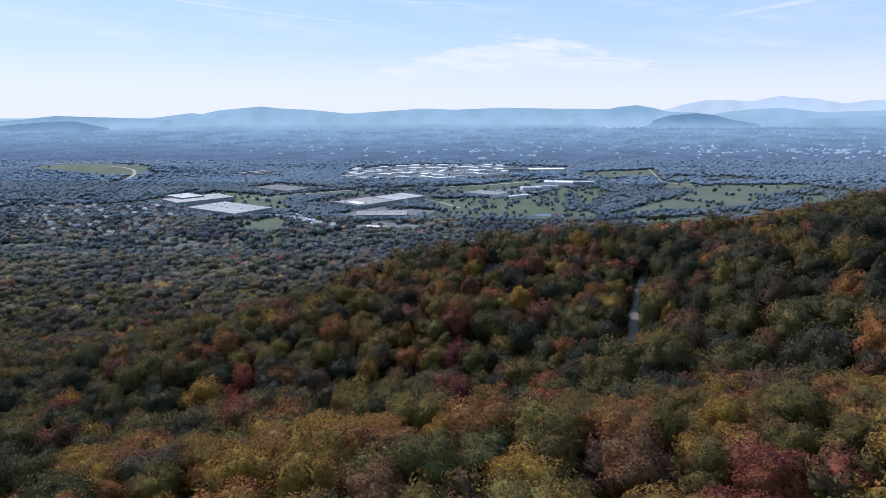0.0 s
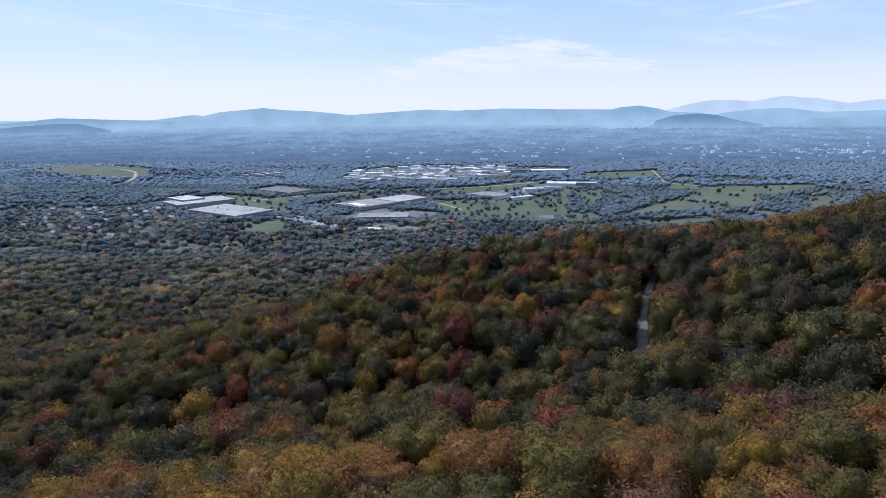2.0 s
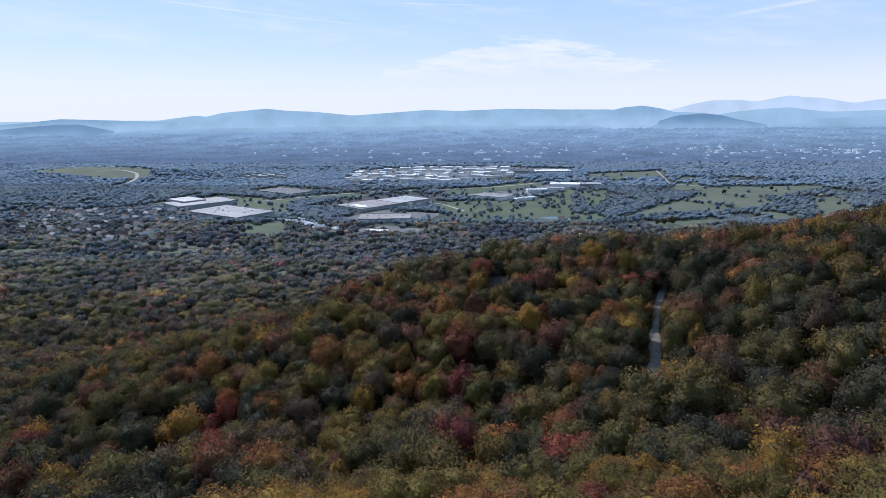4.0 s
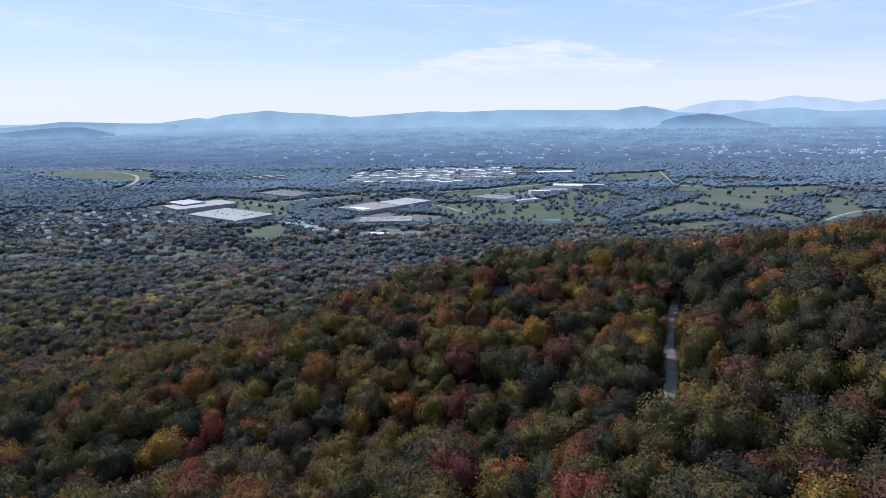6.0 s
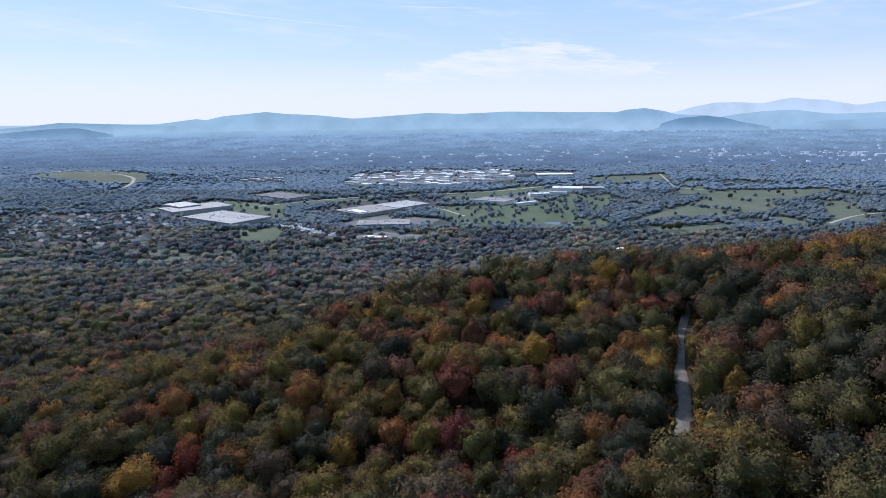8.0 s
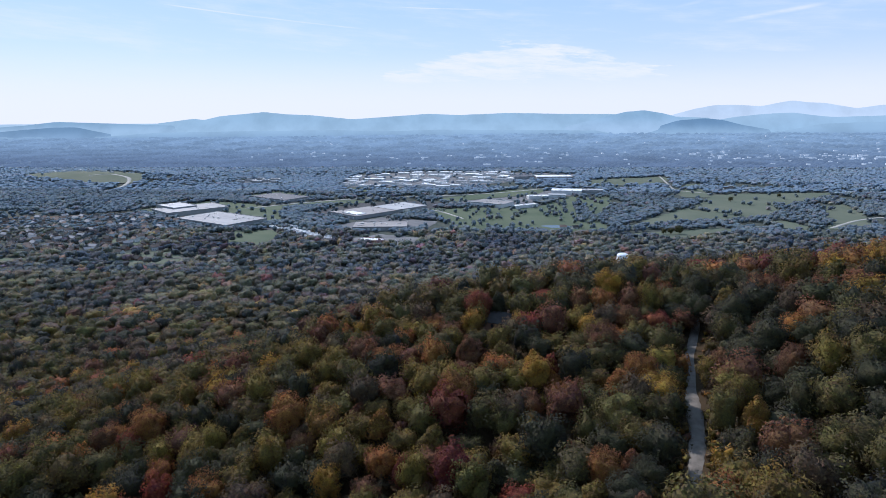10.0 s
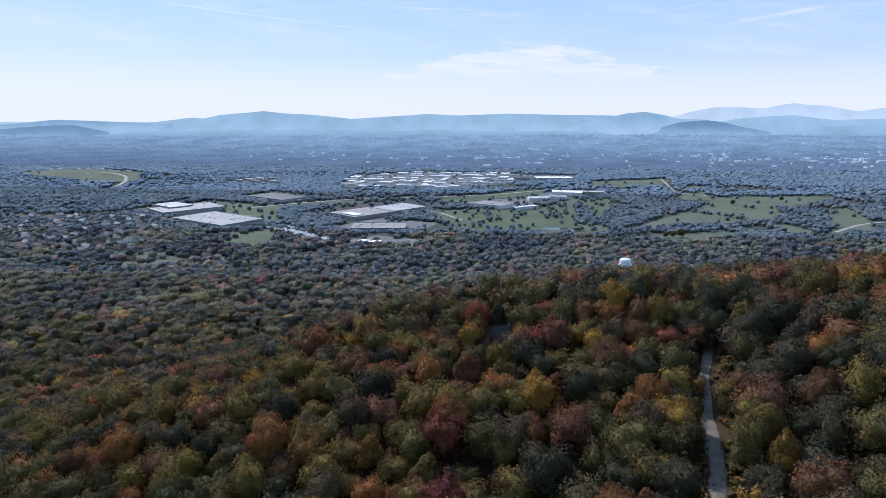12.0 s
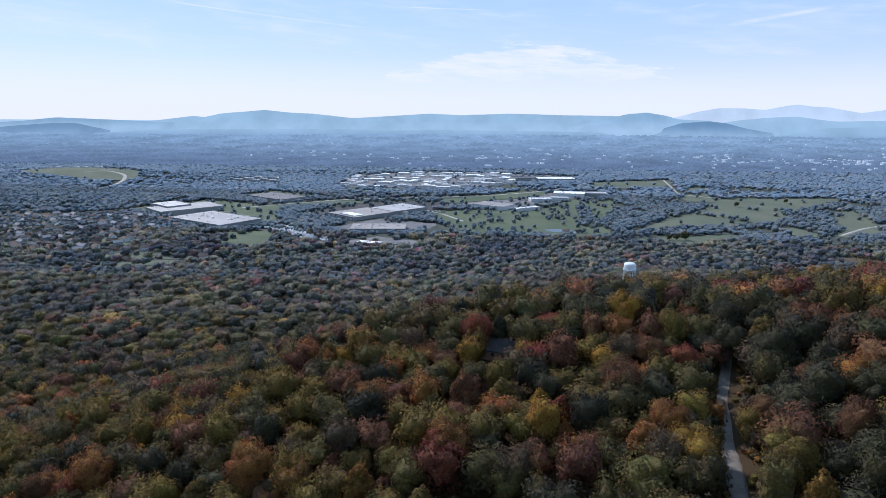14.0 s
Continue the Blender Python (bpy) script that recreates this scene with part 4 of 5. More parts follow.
BELTS = [([(157, 1115), (257, 1192), (382, 1255), (460, 1262), (560, 1320), (693, 1506), (827, 1637)], 15, 0.9), ([(436, 1435), (501, 1350)], 6, 0.8), ([(200, 1270), (291, 1458), (458, 1717), (660, 1931)], 17, 0.85),
         ([(573, 1508), (655, 1501)], 6, 0.7), ([(636, 1459), (625, 1319), (619, 1112)], 20, 0.9), ([(-120, 1522), (-45, 1470), (38, 1445)], 9, 0.8), ([(-338, 1290), (-259, 1262), (-165, 1350)], 7, 0.7),
         ([(-400, 1225), (-310, 1140), (-250, 1090)], 5, 0.6), ([(197, 1488), (178, 1268)], 14, 0.75), ([(-55, 1080), (-10, 1070), (12, 1125)], 44, 1.0), ([(-545, 1125), (-490, 1080), (-452, 1045)], 22, 1.0), ([(-452, 1195), (-395, 1175), (-280, 1095)], 8, 0.95), ([(-241, 1290), (-180, 1262)], 8, 0.9), ([(612, 1795), (906, 1832)], 9, 0.8), ([(822, 1546), (776, 1368)], 14, 0.8),
         ([(-374, 1797), (-171, 1696), (-70, 1770)], 16, 0.9), ([(-1262, 1558), (-1089, 1640), (-795, 1617)], 26, 0.9), ([(-480, 1165), (-440, 1130)], 12, 0.9)]


def near_line(line, x, y):
    best = np.full(np.shape(x), 1e9)
    for (x0, y0), (x1, y1) in zip(line, line[1:]):
        dx, dy = x1 - x0, y1 - y0
        t = np.clip(((x - x0) * dx + (y - y0) * dy) / (dx * dx + dy * dy), 0, 1)
        best = np.minimum(best, np.hypot(x - x0 - t * dx, y - y0 - t * dy))
    return best


def density(x, y):
    """How thickly the plain is wooded, 0 to 1."""
    d = np.where(y < 1080, 1.0, np.clip(0.8 + 0.35 * wander(x, y, 120, 8), 0.4, 1.0))
    d = np.where(y > 2300, np.clip(0.8 + 0.2 * wander(x, y, 260, 9), 0.4, 1.0), d)
    d = np.where((y > 1120) & (y < 1950) & (x > -120), np.clip(0.5 + 0.45 * wander(x, y, 42, 12), 0.08, 0.95), d)
    d = np.where(inside(HOMES, x, y), 0.75, d)
    for name, (poly, _) in FIELDS.items():
        thin = {"golf_course": 0.15, "mown_plot": 0.3}.get(name, 0.022)
        d = np.where(inside(poly, x, y), thin, d)
    for poly, _ in YARDS.values():
        d = np.where(inside(poly, x, y), 0.10 if y.min() < 1700 else 0.02, d)
    for line, wide, thick in BELTS:
        d = np.where(near_line(line, x, y) < wide, thick, d)
    d = np.where(np.hypot(x - 310, y - 1125) < 42, 0, d)
    for line, wide, _ in LANES:
        d = np.where(near_line([(px * 0.995, py - 9) for px, py in line], x, y) < wide + 7, 0, d)
    return d


def grow_valley(rng):
    bands = [(470, 600, 11.6, 6.8, 230, 0.12), (600, 780, 12.4, 6.9, 170, 0.14), (780, 1130, 12.6, 7.1, 80, 0.18), (1130, 1700, 11.4, 7.2, 24, 0.26), (1700, 2500, 14.5, 9.0, 12, 0.3), (2500, 3500, 26.0, 10.5, 0, 0.5), (3500, 4660, 44.0, 18.0, 0, 0.5)]
    for y0, y1, step, radius, clumps, size in bands:
        reach = 0.755 * y1 + 60
        x, y = jittered(-reach - 0.09 * y1, reach, y0, y1, step, rng)
        keep = in_view(x, y, 40) & (rng.random(len(x)) < density(x, y))
        for px, py, r in PLOTS:
            keep &= np.hypot(x - px, y - py) > r
        x, y = x[keep], y[keep]
        r = rng.uniform(0.72, 1.25, len(x)) * radius
        half = np.minimum(r * rng.uniform(0.7, 0.95, len(x)), 7.0)
        pick = tint_rows(x, y, rng)
        # Slow patches darken and lighten the tints in place of shaded hollows.
        t = (HAZED_TINTS[pick] * 0.45 + HAZED_TINTS[[0, 1, 2, 7]].mean(0) * 0.15 + TINTS[pick] * 0.48) * rng.uniform(0.75, 1.2, (len(x), 1)) * (1.04, 1.1, 1.02) * np.clip(1 + 0.22 * wander(x, y, 45, 17), 0.6, 1.4)[:, None]
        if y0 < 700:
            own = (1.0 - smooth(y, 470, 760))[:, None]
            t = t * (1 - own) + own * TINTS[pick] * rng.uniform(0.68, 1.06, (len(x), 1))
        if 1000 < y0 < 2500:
            # Belts and plain woods are evened and cooled, painting haze into their tint.
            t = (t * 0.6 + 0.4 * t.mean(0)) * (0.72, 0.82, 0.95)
            grove = (rng.random(len(x)) < 0.12) | (density(x, y) < 0.5)
            for line, wide, _ in BELTS:
                grove |= near_line(line, x, y) < wide + 6
            half = np.where(grove, np.minimum(half, 6.0), np.minimum(half, 4.2))
            r = np.where(density(x, y) < 0.2, r * 0.62, r)
            for line, wide, _ in BELTS:
                hedge = near_line(line, x, y) < wide
                r, half = np.where(hedge, r * 0.74, r), np.where(hedge, half * 0.9, half)
        home = inside(HOMES, x, y)
        r, half = np.where(home, r * 0.72, r), np.where(home, half * 0.7, half)
        if clumps:
            shapes = [crown_arrays(90 + k, ICO2, 9 if y0 < 1000 else 7, 3 if y0 < 1000 else 0, 0.84 if y0 < 1000 else 0.92, clumps, size) for k in range(6)]
            # Far leaves lie skyward to lift their shaded sides, in place of haze.
            level = 0.9 if y0 >= 1130 else 0.12 if y0 >= 600 else 0.0
            shapes = [(v, f, unit(lie + (0, 0, level))) for v, f, lie in shapes]
        else:
            shapes = [(ICO1[0] * (1 + np.random.default_rng(k).uniform(-0.25, 0.25, (len(ICO1[0]), 1))), ICO1[1], ICO1[0]) for k in range(6)]
        lift = np.where(y < 2400, 13.0 - half * 0.8, half * 0.5)
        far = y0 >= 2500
        ob = merged("backdrop_far_woods" if far else "valley_woods", shapes, x, y, land(x, y) + np.maximum(half * 0.6, lift * 0.45) + rng.uniform(-1.0, 1.0, len(x)) * (3.4 if y0 < 1000 else 0.8), r, half, t, HAZY if far else LEAF_PLAIN if y0 >= 1700 else LEAF_MID if y0 >= 1130 else LEAF_FAR if y0 > 700 else LEAF_VALE if y0 > 500 else LEAF_FAR_HILL, rng)
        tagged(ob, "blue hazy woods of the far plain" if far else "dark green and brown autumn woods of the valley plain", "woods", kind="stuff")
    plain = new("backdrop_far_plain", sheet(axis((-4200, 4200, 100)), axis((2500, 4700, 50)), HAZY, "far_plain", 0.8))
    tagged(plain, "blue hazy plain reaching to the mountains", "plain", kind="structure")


# ---- buildings ----
def works(name, x, y, length, width, turn, height, roof, wall, label, units=4, docks=0, seed=0, category="warehouse"):
    """A long industrial building: walls, a roof slab with a raised edge, rooftop units and loading doors."""
    rng = random.Random(seed)
    thing = new(name)
    thing.matrix_world = pose(x, y, land_at(x, y), 0, 0, turn)
    tagged(thing, label, category)
    a, b = length / 2, width / 2
    part("wall", boxed(-a, a, -b, b, -0.5, height), wall, thing)
    part("roof", boxed(-a - 0.4, a + 0.4, -b - 0.4, b + 0.4, height, height + 0.5, bevel=0.15), roof, thing)
    for k in range(2):
        s = -1 if k else 1
        part("parapet", boxed(-a - 0.4, a + 0.4, s * b - 0.4, s * b + 0.4, height + 0.5, height + 1.3), wall, thing)
    for k in range(units):
        ux, uy, ul = rng.uniform(-a * 0.85, a * 0.85), rng.uniform(-b * 0.8, b * 0.8), rng.uniform(1.0, 2.2)
        part("rooftop_unit", boxed(ux - ul, ux + ul, uy - 1.1, uy + 1.1, height + 0.5, height + rng.uniform(1.3, 2.0), bevel=0.1), STEEL, thing, "grey metal rooftop unit")
    for k in range(docks):
        dx = -a + (k + 0.5) * length / docks
        part("loading_door", boxed(dx - 2.0, dx + 2.0, -b - 0.15, -b + 0.1, 0.6, min(5.0, height - 1)), SIDING, thing, "white loading door")
    PLOTS.append((x, y, min(length, width) * 0.55 + 4))
    if 1150 < y < 2000:
        PLOTS.append((x * 0.96, y - 0.5 * width - 32, 22))
    for s in (-0.7, -0.35, 0.35, 0.7):
        c = radians(turn)
        PLOTS.append((x + math.cos(c) * a * s, y + math.sin(c) * a * s, min(length, width) * 0.5 + 5))
    return thing


def build_works():
    works("warehouse", -540, 1233, 158, 98, -30, 7.5, GREY_ROOF, PALE_WALL, "wide grey-roofed warehouse with grey walls beside a yard", 26, 16, 1)
    works("warehouse", -662, 1352, 84, 135, -41, 10, GREY_ROOF, PALE_WALL, "tall grey warehouse with a stepped roof and pale bands", 8, 8, 2)
    works("warehouse", -703, 1369, 75, 54, -35, 13, LIGHT_ROOF, PALE_WALL, "pale-roofed high bay of a grey warehouse", 3, 0, 3)
    works("factory", -539, 1571, 135, 80, -33, 7, DARK_ROOF, PALE_WALL, "long dark-roofed factory with pale walls among lawns", 8, 6, 4, "factory")
    works("factory", -275, 1337, 88, 108, -39.5, 7, BROWN_ROOF, PALE_WALL, "weathered brown-roofed factory hall beside a yard", 9, 6, 5, "factory")
    works("factory", -209, 1415, 78, 98, -39.5, 7, LIGHT_ROOF, PALE_WALL, "pale grey-roofed factory hall joining another hall", 7, 0, 6, "factory")
    works("factory", -287, 1304, 46, 26, -39.5, 8.5, WHITE_ROOF, SIDING, "low bright white-roofed workshop beside a factory", 1, 0, 7, "factory")
    works("warehouse", -208, 1179, 98, 60, 6, 7, BROWN_ROOF, PALE_WALL, "flat brown-grey warehouse with many rooftop units", 16, 5, 8)
    works("office_building", -198, 1042, 38, 20, -12, 6, WHITE_ROOF, BRICK_WALL, "white-roofed brick building at the edge of the woods", 3, 0, 9, "office building")
    works("store", -2, 1484, 82, 58, -30, 8, BROWN_ROOF, SIDING, "pale tan-roofed large store beside a golf course", 6, 4, 10, "store")
    works("store", 72, 1452, 64, 15, 37, 6, WHITE_ROOF, SIDING, "low white-roofed store wing beside a car park", 2, 0, 11, "store")
    works("mill", 112, 1604, 54, 26, 12, 7, WHITE_ROOF, SIDING, "white mill building with a bright roof", 5, 0, 12, "mill")
    works("mill", 160, 1624, 44, 30, -8, 8, LIGHT_ROOF, SIDING, "pale-roofed mill shed between brighter halls", 3, 0, 17, "mill")
    works("mill", 193, 1705, 78, 52, -8, 10, WHITE_ROOF, SIDING, "large white-roofed mill hall with pale walls", 4, 0, 13, "mill")
    works("warehouse", 262, 1735, 64, 40, 0, 7, LIGHT_ROOF, PALE_WALL, "grey-roofed warehouse at the edge of a meadow", 2, 0, 14)
    works("warehouse", 195, 2095, 118, 60, 6, 9, WHITE_ROOF, PALE_WALL, "very long white-roofed warehouse with grey walls", 6, 0, 15)
    works("warehouse", 95, 2110, 70, 60, 10, 8, DARK_ROOF, PALE_WALL, "dark-roofed warehouse beside a long white one", 3, 0, 16)
    rng = random.Random(33)
    poly, placed = YARDS["estate_yard"][0], []
    while len(placed) < 96:
        x, y = rng.uniform(-470, 60), rng.uniform(1820, 2350)
        size = rng.uniform(14, 52)
        if not bool(inside(poly, x, y)) or any(math.hypot(x - a, y - b) < (size + s) * 0.5 for a, b, s in placed):
            size = min(size, 20)
            if not bool(inside(poly, x, y)) or any(math.hypot(x - a, y - b) < 23 for a, b, s in placed):
                continue
        placed.append((x, y, size))
        PLOTS.append((x * 0.98, y * 0.98, 24))
        bright = rng.random() < 0.7
        works("industrial_building", x, y, size, rng.uniform(16, 34), rng.choice((-14, -14, 8, 76)), rng.uniform(3.5, 5.5), WHITE_ROOF if bright else GREY_ROOF, SIDING,
              "white-roofed industrial building on a trading estate" if bright else "grey-roofed industrial building on a trading estate", 1, 0, len(placed), "industrial building")
    for k in range(7):
        works("industrial_building", -790 + 17 * k + rng.uniform(-6, 6), 1935 + 38 * (k % 3), 26 + 8 * (k % 2), 14, -12, 7, WHITE_ROOF, PALE_WALL, "white-roofed depot building among trees", 1, 0, 80 + k, "industrial building")


def build_knoll():
    """Low sheds and parked vans round the top of the grassy knoll."""
    rng = random.Random(61)
    for k in range(7):
        x, y = -1440 + 42 * k + rng.uniform(-12, 12), 1968 + rng.uniform(-8, 16)
        works("shed", x, y, rng.uniform(10, 26), rng.uniform(8, 14), rng.uniform(-20, 10), rng.uniform(3, 4.5), LIGHT_ROOF if k % 2 else WHITE_ROOF, SIDING, "low pale shed on a grassy knoll", 0, 0, 300 + k, "shed")


def house_kind(name, wall, roof, l, w, h, label):
    """A plain gabled house with a door, windows and a chimney."""
    thing = new(name)
    tagged(thing, label, "house", "houses of the valley")
    part("wall", boxed(-l / 2, l / 2, -w / 2, w / 2, -0.6, h), wall, thing)
    bm = bmesh.new()
    e, rise = 0.5, w * 0.36
    pts = [(s * (l / 2 + e), o, z) for s in (-1, 1) for o, z in ((-w / 2 - e, h - 0.15), (0, h + rise), (w / 2 + e, h - 0.15), (w / 2 + e, h - 0.4), (0, h + rise - 0.3), (-w / 2 - e, h - 0.4))]
    v = [bm.verts.new(p) for p in pts]
    for k in range(6):
        bm.faces.new((v[k], v[(k + 1) % 6], v[6 + (k + 1) % 6], v[6 + k]))
    for q in ((0, 1, 4, 5), (1, 2, 3, 4), (6, 7, 10, 11), (7, 8, 9, 10)):
        bm.faces.new([v[k] for k in q])
    bmesh.ops.recalc_face_normals(bm, faces=bm.faces[:])
    part("roof", bm, roof, thing)
    gable = bmesh.new()
    for s in (-1, 1):
        gable.faces.new([gable.verts.new(p) for p in ((s * (l / 2 - 0.02), -w / 2, h), (s * (l / 2 - 0.02), w / 2, h), (s * (l / 2 - 0.02), 0, h + rise - 0.3))])
    part("gable", gable, wall, thing)
    part("chimney", boxed(l * 0.2, l * 0.2 + 0.9, -0.4, 0.5, h, h + rise + 0.9), BRICK_WALL, thing)
    for k in range(4):
        part("window", boxed(-l * 0.4 + k * l * 0.24, -l * 0.4 + k * l * 0.24 + 1.1, -w / 2 - 0.06, -w / 2 + 0.1, 1.0, 2.3), GLASS, thing)
    part("door", boxed(l * 0.33, l * 0.33 + 1.0, -w / 2 - 0.06, -w / 2 + 0.1, 0, 2.1), DARK_WALL, thing)
    return thing


def build_houses():
    kinds = [house_kind("house", SIDING, SHINGLE, 13, 8.5, 3.2, "white-sided house with a grey shingle roof"),
             house_kind("house", BRICK_WALL, SHINGLE, 15, 9, 3.2, "brick ranch house with a dark shingle roof"),
             house_kind("house", SIDING, SHINGLE_RED, 12, 9, 5.6, "two-storey white house with a red-brown roof"),
             house_kind("house", PALE_WALL, GREY_ROOF, 14, 9, 5.4, "grey two-storey house with a pale roof")]
    rng = random.Random(8)
    spots = [(-357, 535, 0), (-350, 566, 1), (-316, 499, 1), (-335, 474, 0), (-243, 472, 1), (4, 303, 1), (-112, 198, 1), (-117, 513, 0), (-292, 632, 0), (-128, 694, 1), (-102, 672, 0), (-246, 817, 0), (-520, 905, 1), (-415, 925, 2), (-330, 905, 0), (-495, 985, 0), (-560, 985, 1), (660, 1830, 0), (640, 1815, 0), (150, 1190, 0), (128, 1180, 2), (-330, 985, 0), (640, 1060, 2), (675, 1180, 0)]
    done = []
    for x, y, k in spots:
        done.append((x, y, kinds[k], rng.uniform(-35, 35)))
    while len(done) < 190:
        x, y = rng.uniform(-1010, -520), rng.uniform(930, 1300)
        if inside(HOMES, x, y) and all(math.hypot(x - a, y - b) > 21 for a, b, _, _ in done):
            done.append((x, y, rng.choice(kinds), rng.choice((-30, 60, -15)) + rng.uniform(-12, 12)))
    for n, (x, y, kind, turn) in enumerate(done):
        first = [k for k in kinds if k is kind and not k.get("set")]
        m = pose(x, y, land_at(x, y) + 0.1, 0, 0, turn)
        if first:
            kind["set"] = 1
            kind.matrix_world = m
        else:
            copy_thing(kind, m)
        PLOTS.append((x, y, 9.0 if y < 800 else 8.0))
        if y < 800:
            PLOTS.append((x * 0.97, y - 14, 8.0))
        elif y > 1700:
            PLOTS.extend([(x * 0.985, y - 24, 14), (x * 0.965, y - 52, 14)])
    for kind in kinds:
        del kind["set"]
    # pale buildings of the far town, with haze light painted in as glow
    for k in range(230):
        y = rng.uniform(2650, 4400) if k % 3 == 0 else rng.gauss(3150, 200)
        x = rng.uniform(0.3, 0.66) * y if k < 150 else rng.uniform(-0.4, 0.3) * y
        y = max(y, 2560)
        PLOTS.extend([(x * 0.985, y * 0.985, 30), (x * 0.97, y * 0.97, 24)])
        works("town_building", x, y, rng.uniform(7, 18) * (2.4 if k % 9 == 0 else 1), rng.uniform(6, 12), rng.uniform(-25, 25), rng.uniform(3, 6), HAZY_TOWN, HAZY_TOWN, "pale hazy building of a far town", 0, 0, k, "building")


def build_tower(x, y, top):
    """A water tower: a domed tank with a rounded belly on a ring of legs about a riser pipe."""
    base = land_at(x, y)
    tower = new("water_tower")
    tower.matrix_world = pose(x, y, base) @ Matrix.Diagonal((0.98, 0.98, 1.0, 1.0))
    tagged(tower, "pale blue-white water tower on many steel legs above the woods", "water tower")
    h, r = top - base, 5.4
    bm = bmesh.new()
    profile = [(0.0, h), (1.8, h - 0.1), (3.6, h - 0.45), (4.7, h - 1.0), (5.2, h - 1.7), (r, h - 2.5), (r, h - 6.6), (5.2, h - 7.4), (4.3, h - 8.3), (2.6, h - 9.0), (0.0, h - 9.3)]
    rings = [[bm.verts.new((q * math.cos(a), q * math.sin(a), z)) for a in np.linspace(0, 2 * math.pi, 28, endpoint=False)] for q, z in profile[1:-1]]
    tip, foot = bm.verts.new((0, 0, h)), bm.verts.new((0, 0, h - 9.3))
    for k in range(28):
        n = (k + 1) % 28
        bm.faces.new((tip, rings[0][k], rings[0][n]))
        bm.faces.new((foot, rings[-1][n], rings[-1][k]))
        for upper, lower in zip(rings, rings[1:]):
            bm.faces.new((upper[k], lower[k], lower[n], upper[n]))
    bmesh.ops.recalc_face_normals(bm, faces=bm.faces[:])
    for f in bm.faces:
        f.smooth = True
    tank = part("tank", bm, TANK_PAINT, tower)
    part("vent", tube(bmesh.new(), (0, 0, h - 0.1), (0, 0, h + 0.8), 0.5, 0.4, 10), STEEL, tank)
    rail = bmesh.new()
    for k in range(28):
        a, b = 2 * math.pi * k / 28, 2 * math.pi * (k + 1) / 28
        for z in (h - 6.0, h - 5.4):
            tube(rail, (math.cos(a) * 6.1, math.sin(a) * 6.1, z), (math.cos(b) * 6.1, math.sin(b) * 6.1, z), 0.06, 0.06, 4)
        tube(rail, (math.cos(a) * 6.1, math.sin(a) * 6.1, h - 6.6), (math.cos(a) * 6.1, math.sin(a) * 6.1, h - 5.4), 0.05, 0.05, 4)
    part("catwalk_rail", rail, TANK_PAINT, tower)
    deck = bmesh.new()
    bmesh.ops.create_cone(deck, cap_ends=True, segments=28, radius1=6.2, radius2=6.2, depth=0.15, matrix=Matrix.Translation((0, 0, h - 6.65)))
    part("catwalk", deck, TANK_PAINT, tower)
    for k in range(8):
        a = 2 * math.pi * (k + 0.5) / 8
        part("leg", tube(bmesh.new(), (math.cos(a) * 6.4, math.sin(a) * 6.4, -1), (math.cos(a) * 5.2, math.sin(a) * 5.2, h - 6.0), 0.42, 0.36, 8), TANK_PAINT, tower)
    for level in (0.3, 0.6):
        z = (h - 7) * level
        ring = bmesh.new()
        for k in range(8):
            a, b = 2 * math.pi * (k + 0.5) / 8, 2 * math.pi * (k + 1.5) / 8
            q = 6.4 - 1.2 * level
            tube(ring, (math.cos(a) * q, math.sin(a) * q, z), (math.cos(b) * q, math.sin(b) * q, z), 0.14, 0.14, 5)
        part("brace_ring", ring, TANK_PAINT, tower)
    part("riser", tube(bmesh.new(), (0, 0, -1), (0, 0, h - 8.6), 0.8, 0.8, 12), TANK_PAINT, tower)
    PLOTS.extend([(x, y, 9), (x - 6, y - 22, 11), (x - 8, y - 45, 10)])


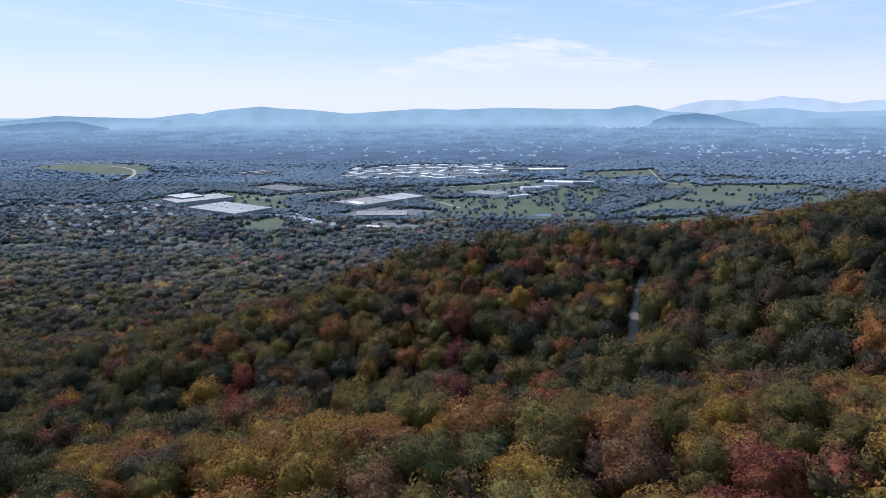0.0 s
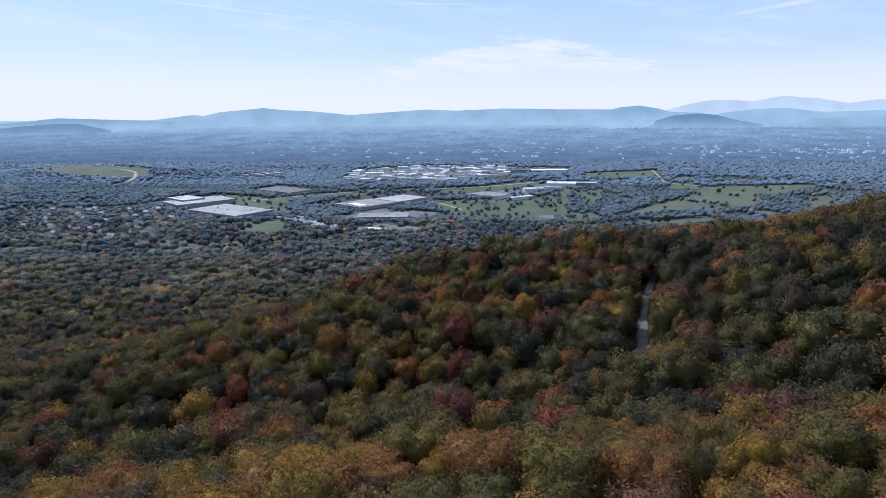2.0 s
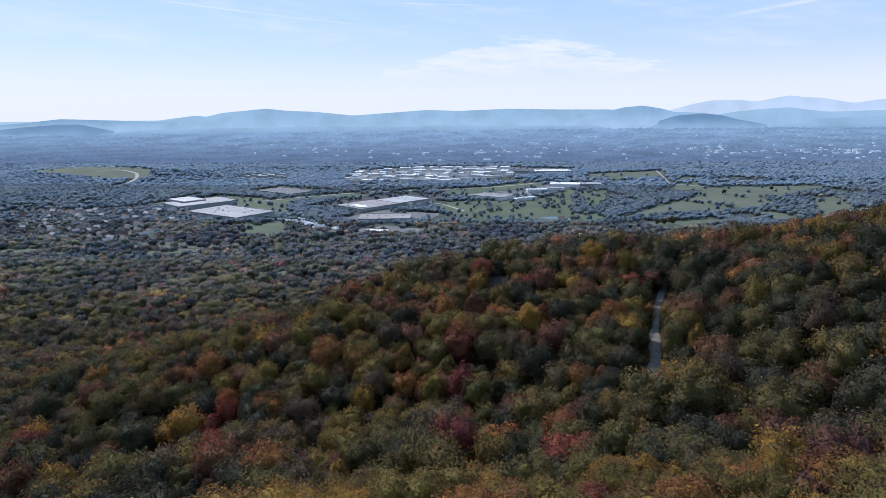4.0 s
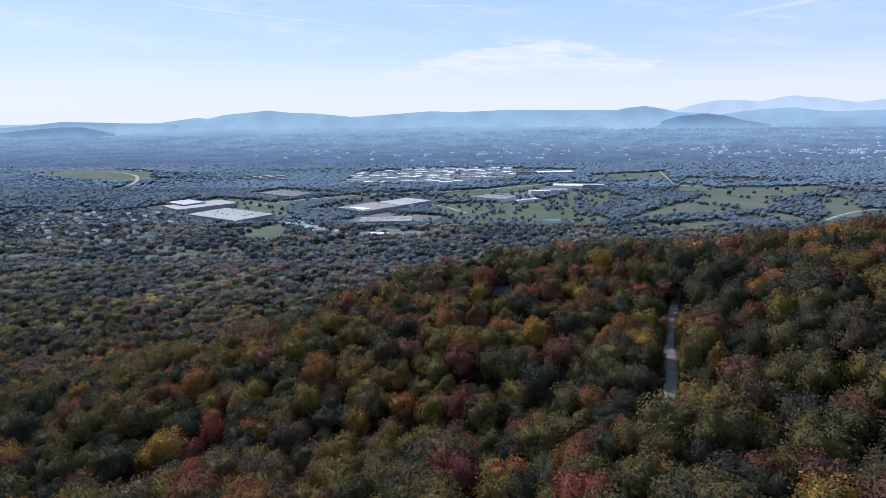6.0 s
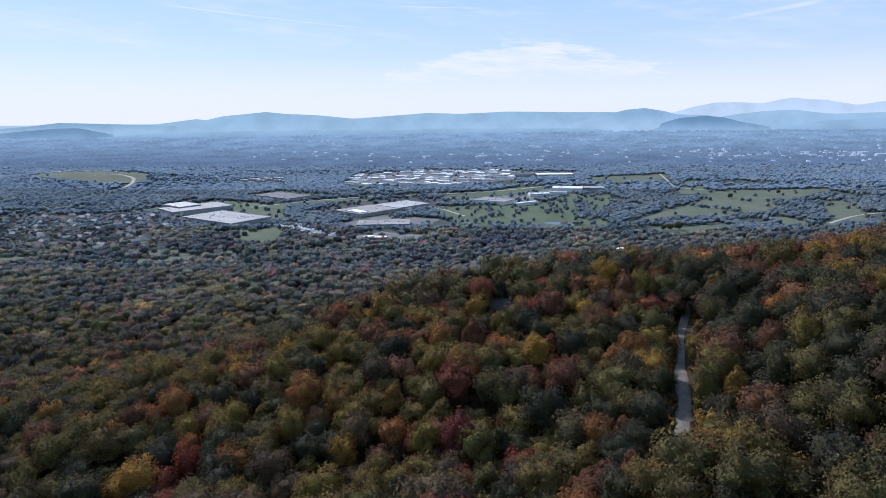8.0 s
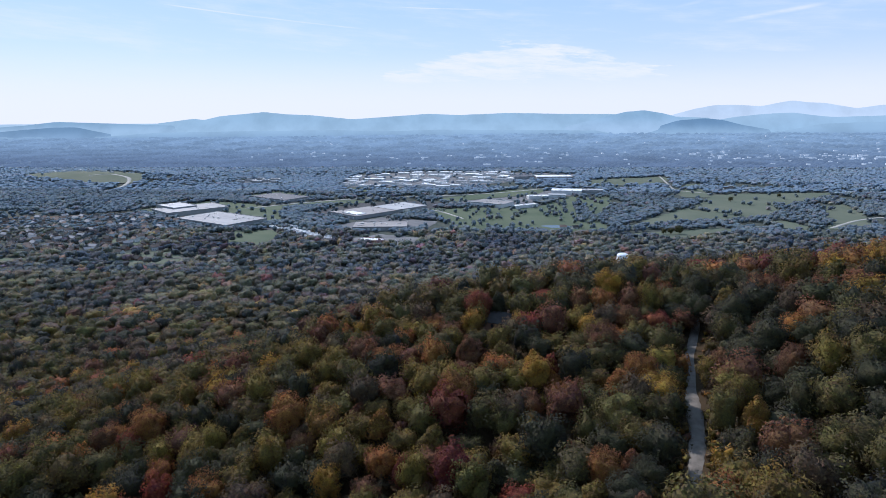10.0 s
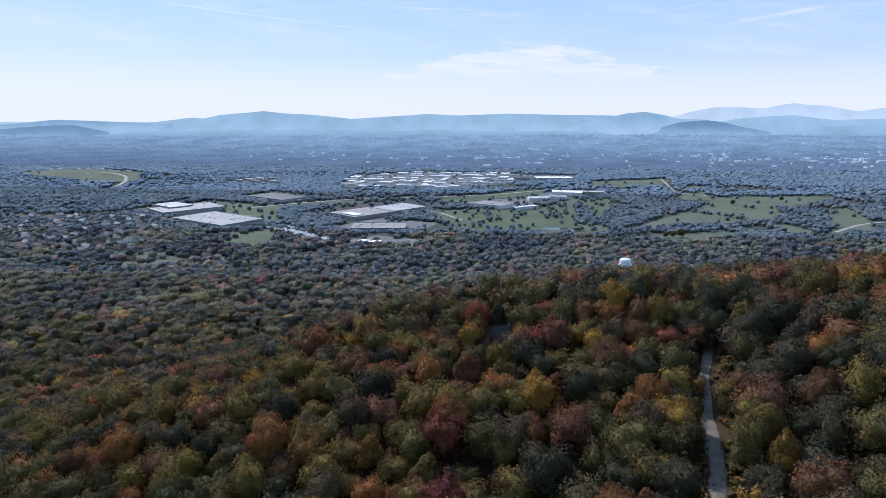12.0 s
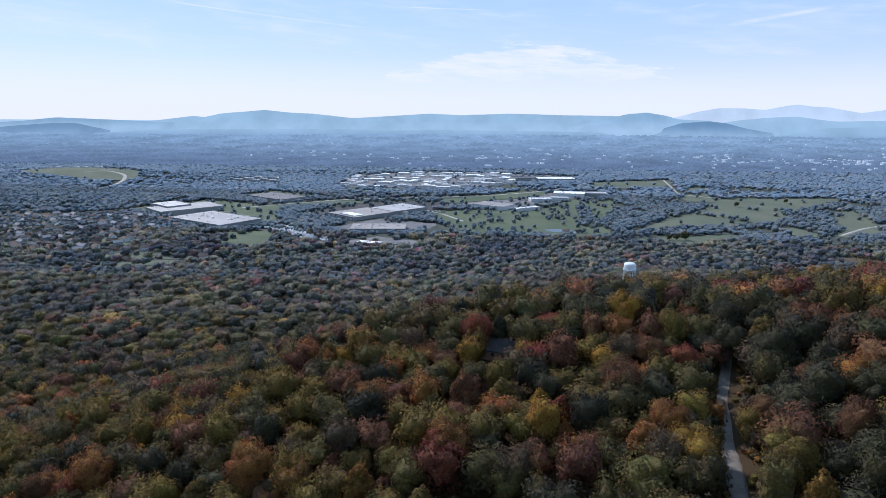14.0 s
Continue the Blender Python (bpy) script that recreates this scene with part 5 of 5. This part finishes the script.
def build_trailers():
    """Two rows of parked white trailers."""
    trailer = new("trailer")
    tagged(trailer, "long white box trailer parked in a yard", "trailer", "trailers parked in the yard")
    part("body", boxed(-1.3, 1.3, -6.8, 6.8, 1.15, 4.0, bevel=0.08), WHITE_ROOF, trailer)
    part("chassis", boxed(-0.5, 0.5, -6.5, 6.4, 0.8, 1.15), STEEL, trailer)
    for y in (-5.2, -4.0):
        for s in (-1, 1):
            part("wheel", tube(bmesh.new(), (s * 0.75, y, 0.5), (s * 1.25, y, 0.5), 0.5, 0.5, 12), DARK_WALL, trailer)
    part("landing_gear", boxed(-0.9, 0.9, 4.0, 4.2, 0.0, 1.1), STEEL, trailer)
    first = True
    for row in range(3):
        for k in range(14):
            m = pose(-412 + 9.4 * k + 15.5 * row, 1172 - 8.6 * k + 4.5 * row, 0.45, 0, 0, -74)
            if (3 * k + 5 * row) % 11 == 5:
                continue
            if first:
                trailer.matrix_world, first = m, False
            else:
                copy_thing(trailer, m)


def car_kind(paint, word):
    car = new("car")
    tagged(car, f"small {word} car parked in an open car park", "car", "cars in the car parks")
    part("body", boxed(-2.2, 2.2, -0.9, 0.9, 0.35, 0.95, bevel=0.12), paint, car)
    bm = boxed(-1.3, 1.0, -0.78, 0.78, 0.95, 1.5)
    for v in bm.verts:
        if v.co.z > 1.2:
            v.co.x *= 0.72
    part("cabin", bm, GLASS, car)
    for x in (-1.4, 1.4):
        for y in (-0.8, 0.8):
            part("wheel", tube(bmesh.new(), (x, y - 0.12, 0.34), (x, y + 0.12, 0.34), 0.34, 0.34, 10), DARK_WALL, car)
    return car


def park_cars():
    rng = random.Random(4)
    kinds = [car_kind(surface("white_car_paint", (0.6, 0.6, 0.6), (0.66, 0.66, 0.66), 1, 6, 0.3, relief=0.0), "white"), car_kind(surface("silver_car_paint", (0.35, 0.36, 0.38), (0.4, 0.41, 0.43), 1, 6, 0.3, 0.3, relief=0.0), "silver"),
             car_kind(surface("dark_car_paint", (0.03, 0.035, 0.05), (0.05, 0.055, 0.07), 1, 6, 0.3, relief=0.0), "dark blue")]
    unused = list(kinds)
    for x0, y0, dx, dy, rows, cols, turn in ((-150, 1395, 3.6, -1.2, 3, 12, 75), (-172, 1045, 3.4, 1.4, 2, 10, 110), (72, 1470, 3.6, 1.0, 3, 10, 100), (-60, 1490, 3.2, 0.8, 2, 10, 96)):
        for row in range(rows):
            for k in range(cols):
                if rng.random() < 0.25:
                    continue
                kind = rng.choice(kinds)
                x, y = x0 + dx * k + 4 * row, y0 + dy * k + 14 * row
                m = pose(x, y, land_at(x, y) + 0.45, 0, 0, turn)
                if kind in unused:
                    unused.remove(kind)
                    kind.matrix_world = m
                else:
                    copy_thing(kind, m)
        PLOTS.append((x0 + dx * cols / 2, y0 + 12, 26))


build_works()
build_knoll()
park_cars()
build_houses()
build_tower(125, 655, 74.0)
build_trailers()
grow_woods()
